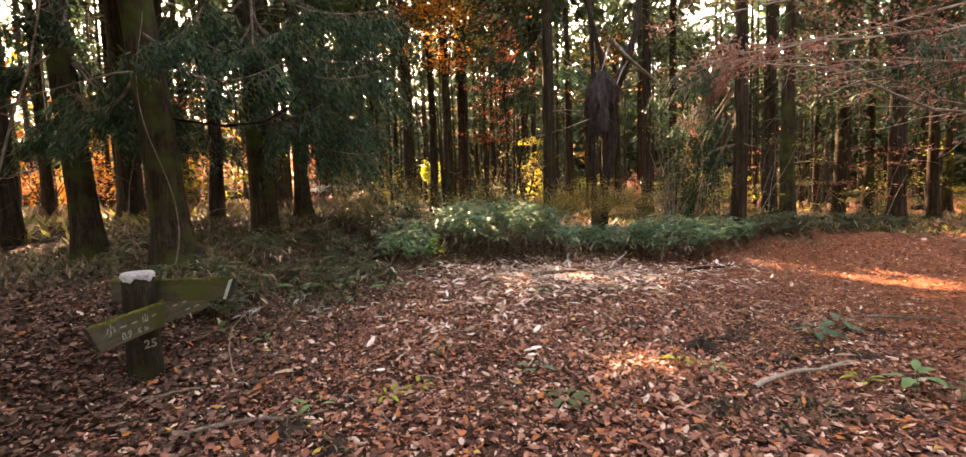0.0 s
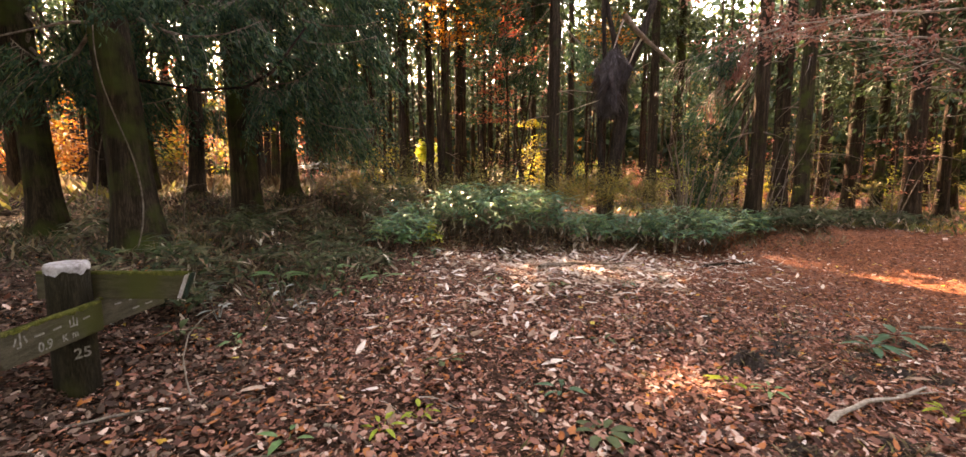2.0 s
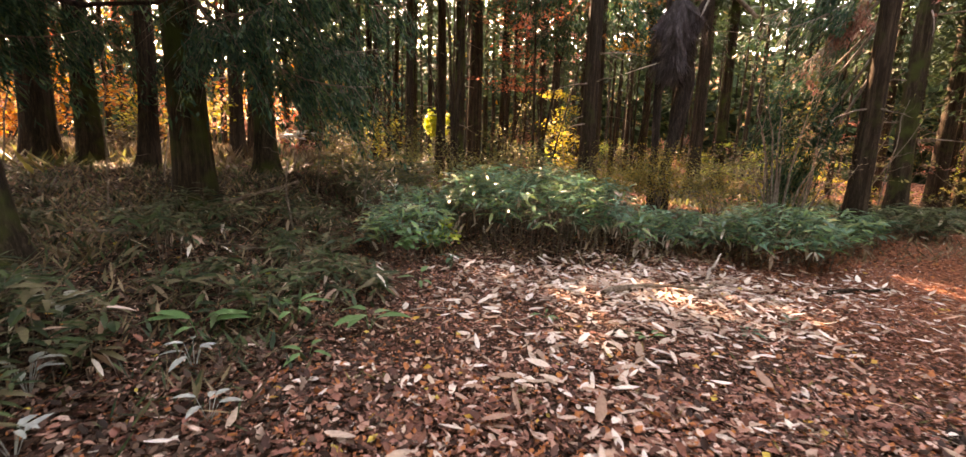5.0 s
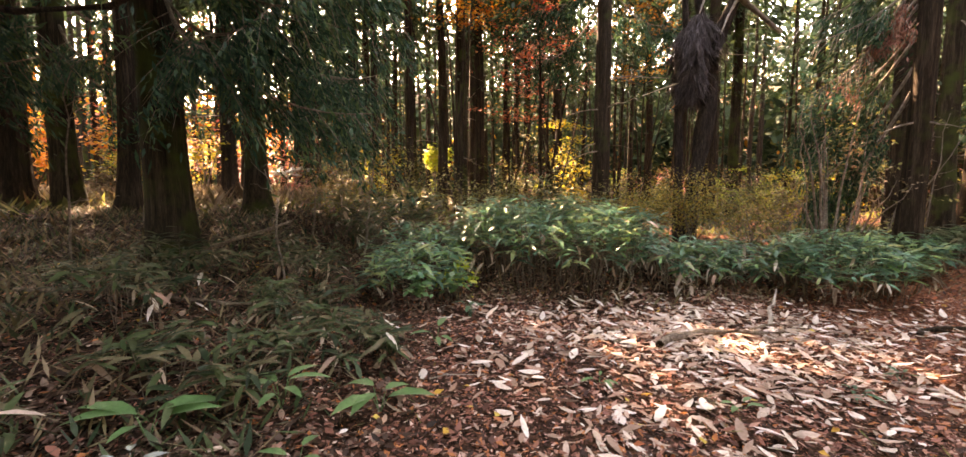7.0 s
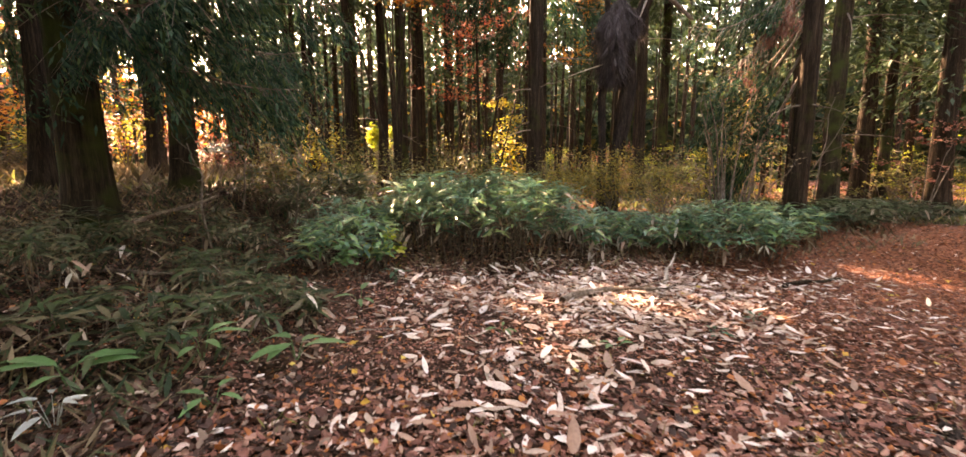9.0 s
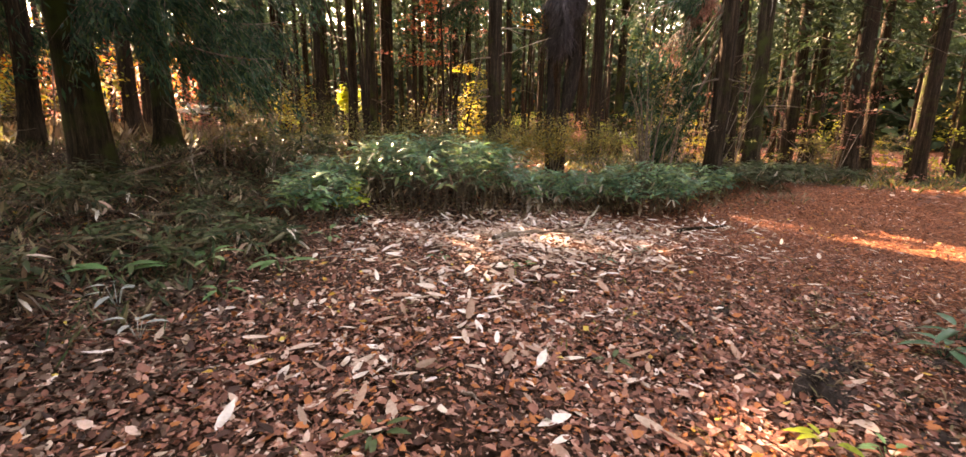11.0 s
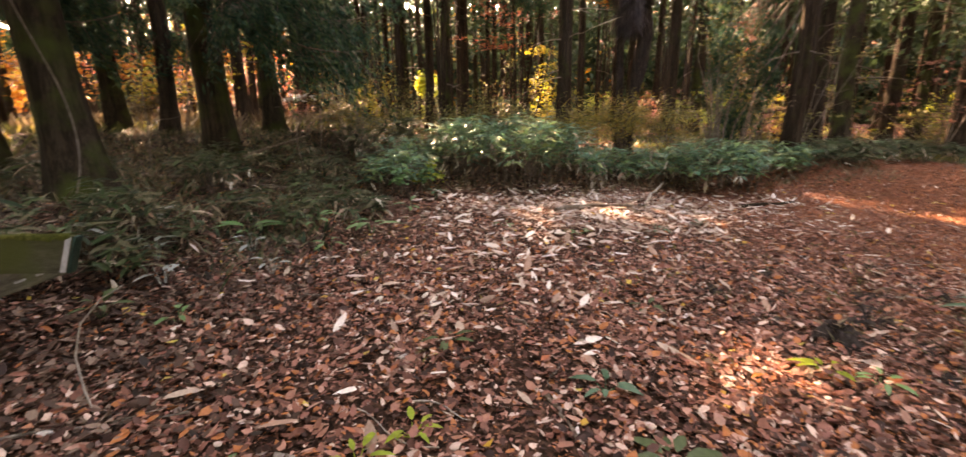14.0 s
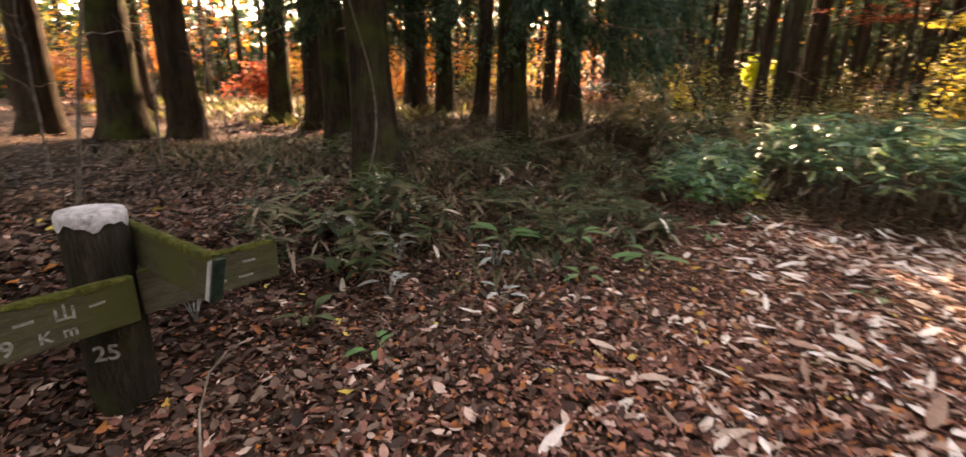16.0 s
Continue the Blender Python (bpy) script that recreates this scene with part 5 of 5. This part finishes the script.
stick(g(0.9, 8.1, 0.06), g(2.35, 8.78, 0.085), 0.042, 501, DEADWOOD, bow=0.1, label="crooked dark fallen branch on pale bamboo leaves")
stick(g(2.45, 8.9, 0.02), g(3.06, 9.87, 0.2), 0.028, 502, TWIG_PALE, bow=0.03, side=0)
stick(g(2.05, 3.38, 0.04), g(3.2, 3.9, 0.06), 0.022, 503, TWIG_PALE, bow=0.02, label="pale fallen branch among dark litter")
stick(g(3.9, 8.7, 0.05), g(4.9, 8.95, 0.06), 0.03, 504, BARK, bow=0.05)
stick(g(0.02, 3.75, 0.01), g(0.22, 3.3, 0.02), 0.014, 505, DEADWOOD, side=0)
stick(g(-0.02, 4.55, 0.01), g(0.14, 4.35, 0.02), 0.012, 506, DEADWOOD, side=0)
stick(g(-1.9, 2.6, 0.02), g(-1.15, 3.0, 0.03), 0.018, 507, TWIG, bow=0.08)
stick(g(-1.1, 3.2, 0.02), g(-0.55, 2.75, 0.02), 0.012, 508, TWIG, bow=0.08)
stick(g(-2.5, 3.05, 0.02), g(-1.6, 3.5, 0.03), 0.012, 509, TWIG, bow=0.05)
stick(g(-4.3, 9.0, 0.05), g(-3.3, 10.1, 0.55), 0.035, 510, DEADWOOD, bow=0.05)
stick(g(-4.6, 7.7, 0.1), g(-3.0, 8.3, 0.12), 0.025, 511, DEADWOOD, bow=0.05)
stick(g(4.6, 5.4, 0.02), g(5.6, 5.0, 0.02), 0.02, 512, TWIG, bow=0.05)
r = np.random.default_rng(520)
for i in range(60):
    x, y = r.uniform(-5.5, 5.5), r.uniform(2.2, 9)
    a, l = r.uniform(0, 6.283), r.uniform(0.12, 0.5)
    stick(g(x, y, 0.02), g(x + l * math.cos(a), y + l * math.sin(a), 0.03), r.uniform(0.003, 0.007), 530 + i, TWIG if i % 2 else TWIG_PALE, "fallen_twig", "thin fallen twig on the leaf litter", 0.1, 0)

vine = thing("vine", -4.4, 6.55, gz(-4.4, 6.55), "thin pale vine climbing a cedar trunk", "vine")
k = np.linspace(0, 1, 40)
va = -1.2 + 0.55 * np.sin(k * 9) + 0.5 * k
vr = 0.235 * (1 + 0.55 * np.exp(-k * 4.6 / 0.33)) * (1 - 0.17 * k) + 0.012
part("stem", tube(np.stack([np.cos(va) * vr - 0.09 * 4.6 * k, np.sin(va) * vr, -0.02 + k * 4.6], 1), np.linspace(0.010, 0.005, 40), 6, 0.05, 1), TWIG, vine, "", True)

# bare arching stem beside the signpost
b0 = g(-1.98, 3.42, 0)
arch = thing("arching_stem", *b0, label="thin pale arching dead stem beside the signpost", category="stem")
part("stem", tube([(0, 0, -0.02), (-0.05, 0.03, 0.12), (-0.08, 0.06, 0.26), (-0.06, 0.1, 0.4), (0.02, 0.14, 0.5), (0.1, 0.18, 0.55)], [0.005, 0.005, 0.0045, 0.004, 0.003, 0.002], 6, 0.03, 2), TWIG_PALE, arch, "", True)

# bare dark branch sagging across the edge of the clearing
hang = thing("hanging_branch", -4.6, 9.3, 3.6, "long bare dark branch sagging from a cedar trunk", "branch")
HANG = [(0.0, 0.0, 0.0), (-0.9, -1.1, -0.2), (-0.6, -1.9, -0.62), (-0.1, -2.3, -0.86), (0.72, -2.15, -0.98), (1.3, -2.1, -0.93), (1.65, -2.05, -0.72), (1.85, -2.0, -0.45), (2.1, -1.95, -0.1)]
part("limb", tube(HANG, np.linspace(0.035, 0.014, len(HANG)), 8, 0.06, 4), BARK_DARK, hang, "", True)

# bare saplings and thin stems on the bank
r = np.random.default_rng(560)
for i, (x, y, h, dx, dy) in enumerate([(-4.6, 3.9, 3.6, 0.9, 0.4), (-6.4, 5.2, 3.0, -0.3, 0.2), (-7.6, 6.2, 3.4, 0.5, 0.3), (-8.7, 7.2, 2.8, -0.5, 0.1), (-5.6, 9.4, 2.2, 0.3, -0.2), (-3.4, 11.2, 1.8, 0.2, 0.1), (-3.0, 9.2, 1.4, -0.2, 0.1), (-2.4, 10.2, 1.5, 0.2, 0.0), (-8.0, 10.4, 3.2, 0.4, 0.2), (-9.6, 9.2, 3.0, -0.4, 0.3), (-6.2, 11.5, 2.4, 0.2, 0.3), (4.9, 11.8, 2.4, -0.4, -0.2), (8.0, 13.0, 2.6, 0.3, 0.0), (-7.1, 4.4, 2.6, -0.6, 0.2)]):
    t = thing("sapling", x, y, gz(x, y), "thin bare sapling with fine twigs", "sapling", "bare saplings")
    k = np.linspace(0, 1, 9)[:, None]
    pts = np.array([dx, dy, h]) * k + r.normal(0, 0.03, (9, 3)) * k - np.array([0, 0, 0.05]) * (1 - k)
    part("stem", tube(pts, np.linspace(0.016, 0.005, 9), 6, 0.05, i), TWIG, t, "", True)
    for j in range(7):
        f = r.uniform(0.25, 0.95)
        q = np.array([dx, dy, h]) * f
        d = np.array([r.normal(0, 1), r.normal(0, 1), r.uniform(0.1, 0.9)])
        l = r.uniform(0.2, 0.6)
        part("twig", tube(q + d / np.linalg.norm(d) * l * np.linspace(0, 1, 5)[:, None] + r.normal(0, 0.015, (5, 3)), np.linspace(0.006, 0.002, 5), 4, 0, j), TWIG, t)


def seedling(x, y, n, leaf, mat, seed, height=0.12, label="green broad-leaved seedling in the leaf litter", width=(0.3, 0.42)):
    r = np.random.default_rng(seed)
    t = thing("seedling", x, y, gz(x, y), label, "plant")
    for i in range(n):
        b = 6.283 * i / n + r.normal(0, 0.4)
        tip = np.array([math.cos(b) * 0.05, math.sin(b) * 0.05, height * r.uniform(0.6, 1.1)])
        part("stalk", tube(np.linspace(0, 1, 4)[:, None] * tip + np.array([0, 0, -0.01]), [0.003, 0.0028, 0.0025, 0.002], 4), mat, t)
        L = np.array([r.uniform(*leaf)])
        part("leaf", blades(tip[None], np.array([[math.cos(b), math.sin(b), r.uniform(0.1, 0.6)]]), np.array([[-0.3 * math.cos(b), -0.3 * math.sin(b), 1.0]]), L, L * r.uniform(*width), 0.12, 0.4, LONG_LEAF), mat, t, "", True)
    return t


for i, (x, y, n, lf, m, h) in enumerate([
        (-1.45, 6.75, 5, (0.2, 0.32), FRESH, 0.16), (-2.6, 6.3, 5, (0.2, 0.34), FRESH, 0.16), (-2.05, 6.7, 6, (0.16, 0.26), FRESH, 0.18), (-1.75, 6.15, 4, (0.14, 0.2), FRESH, 0.1),
        (-1.2, 8.1, 4, (0.14, 0.22), FRESH, 0.14), (-2.9, 5.3, 9, (0.08, 0.15), GLARE, 0.2), (-2.4, 5.9, 8, (0.08, 0.15), GLARE, 0.18), (-3.3, 5.1, 9, (0.08, 0.16), GLARE, 0.22), (-2.6, 4.9, 7, (0.07, 0.14), GLARE, 0.18), (-2.0, 5.35, 5, (0.08, 0.15), GLARE, 0.16), (-3.3, 6.0, 6, (0.1, 0.2), GLARE, 0.2),
        (1.72, 3.92, 7, (0.07, 0.14), LIME, 0.07), (1.95, 3.8, 6, (0.07, 0.12), FRESH, 0.08), (3.3, 3.35, 5, (0.16, 0.24), FRESH, 0.16), (3.05, 3.55, 6, (0.08, 0.13), LIME, 0.06), (3.5, 4.7, 7, (0.16, 0.26), SASA, 0.12), (3.9, 4.9, 7, (0.16, 0.26), SASA, 0.12),
        (0.95, 6.9, 6, (0.08, 0.13), FRESH, 0.05), (0.4, 3.7, 7, (0.08, 0.14), SASA, 0.05), (0.55, 3.2, 8, (0.12, 0.2), SASA_SHADED, 0.04), (-0.55, 3.35, 6, (0.06, 0.1), LIME, 0.05), (-0.75, 3.15, 6, (0.06, 0.1), LIME, 0.05), (-1.25, 3.05, 4, (0.1, 0.14), FRESH, 0.05),
        (-0.45, 4.2, 7, (0.07, 0.12), SASA_SHADED, 0.05), (1.0, 4.8, 6, (0.07, 0.12), SASA_SHADED, 0.05), (2.0, 7.2, 6, (0.08, 0.14), SASA, 0.06), (2.7, 7.6, 6, (0.08, 0.14), SASA, 0.06), (-3.0, 3.9, 6, (0.1, 0.16), GLARE, 0.2), (-2.2, 4.4, 5, (0.08, 0.14), FRESH, 0.08),
        (-2.6, 4.3, 6, (0.1, 0.18), SASA_SHADED, 0.16), (3.6, 3.2, 6, (0.1, 0.18), SASA_SHADED, 0.1), (-0.9, 8.9, 6, (0.12, 0.2), SASA, 0.2), (0.1, 7.3, 4, (0.08, 0.12), FRESH, 0.04)]):
    seedling(x, y, n, lf, m, 600 + i, h, label={"FRESH": "", "broad_green_leaf": "broad-leaved green seedling in the leaf litter", "glossy_leaf_painted_glare": "low plant with glossy leaves, sun glare painted into them as a pale colour", "yellow_green_leaf": "yellow-green seedling in a sunlit patch of litter"}.get(m.name, "low green herb in the leaf litter"))


def clod(x, y, rad, h, seed):
    """A heap of dark turned soil and roots."""
    r = np.random.default_rng(seed)
    t = thing("soil_heap", x, y, gz(x, y) - 0.02, "small heap of dark turned soil and roots", "soil")
    n, m = 14, 7
    V = [np.array([0, 0, h])]
    for i in range(1, m):
        for j in range(n):
            a = 6.283 * j / n
            q = rad * i / (m - 1) * (1 + 0.18 * r.normal())
            V.append(np.array([math.cos(a) * q, math.sin(a) * q, h * math.cos(min(1, i / (m - 1)) * 1.57) * (1 + 0.25 * r.normal())]))
    T = [(0, 1 + j, 1 + (j + 1) % n) for j in range(n)]
    for i in range(m - 2):
        for j in range(n):
            p, q = 1 + i * n + j, 1 + i * n + (j + 1) % n
            T += [(p, p + n, q + n), (p, q + n, q)]
    part("earth", (np.array(V), np.array(T)), BARK_DARK, t, "", True)
    k = 70
    a = r.uniform(0, 6.283, k)
    q = rad * np.sqrt(r.random(k))
    P = np.stack([np.cos(a) * q, np.sin(a) * q, h * np.cos(q / rad * 1.5)], 1)
    D, N = scatter_dirs(k, 0.6, r)
    part("debris", blades(P, D, N, r.uniform(0.04, 0.12, k), 0.015, 0.2, 0.3), DRYLEAF, t, kind="stuff")


r = np.random.default_rng(690)
MOUNDS = [(2.18, 4.4, 0.2, 0.11), (2.5, 4.6, 0.16, 0.06), (2.7, 4.9, 0.2, 0.06), (-1.3, 2.75, 0.18, 0.07), (-0.95, 2.55, 0.15, 0.06), (1.7, 3.1, 0.2, 0.06), (2.3, 3.15, 0.16, 0.06), (0.75, 7.0, 0.1, 0.05), (-1.1, 5.4, 0.12, 0.05), (2.9, 3.0, 0.22, 0.05), (3.3, 4.2, 0.25, 0.06), (2.45, 3.9, 0.14, 0.05), (3.0, 5.2, 0.2, 0.05), (3.7, 5.4, 0.22, 0.05), (1.35, 2.85, 0.16, 0.05)]
MOUNDS += [(r.normal(3.2, 0.8), r.normal(4.7, 0.45), r.uniform(0.1, 0.2), r.uniform(0.03, 0.07)) for k in range(16)]
MOUNDS += [(r.normal(2.0, 0.5), r.normal(2.95, 0.2), r.uniform(0.08, 0.15), r.uniform(0.03, 0.06)) for k in range(6)]
for i, (x, y, q, h) in enumerate(MOUNDS):
    clod(x, y, q, h, 650 + i)
# fine roots and rotted needles over the turned soil
undergrowth("turned_soil_roots", 9000, (-2, 2.3, 6.5, 6.2), OLD_SHADED_LITTER, (0.03, 0.12), (0.04, 0.14), 309, "dark roots and rotted needles over turned soil", turned, (-0.1, 0.6))
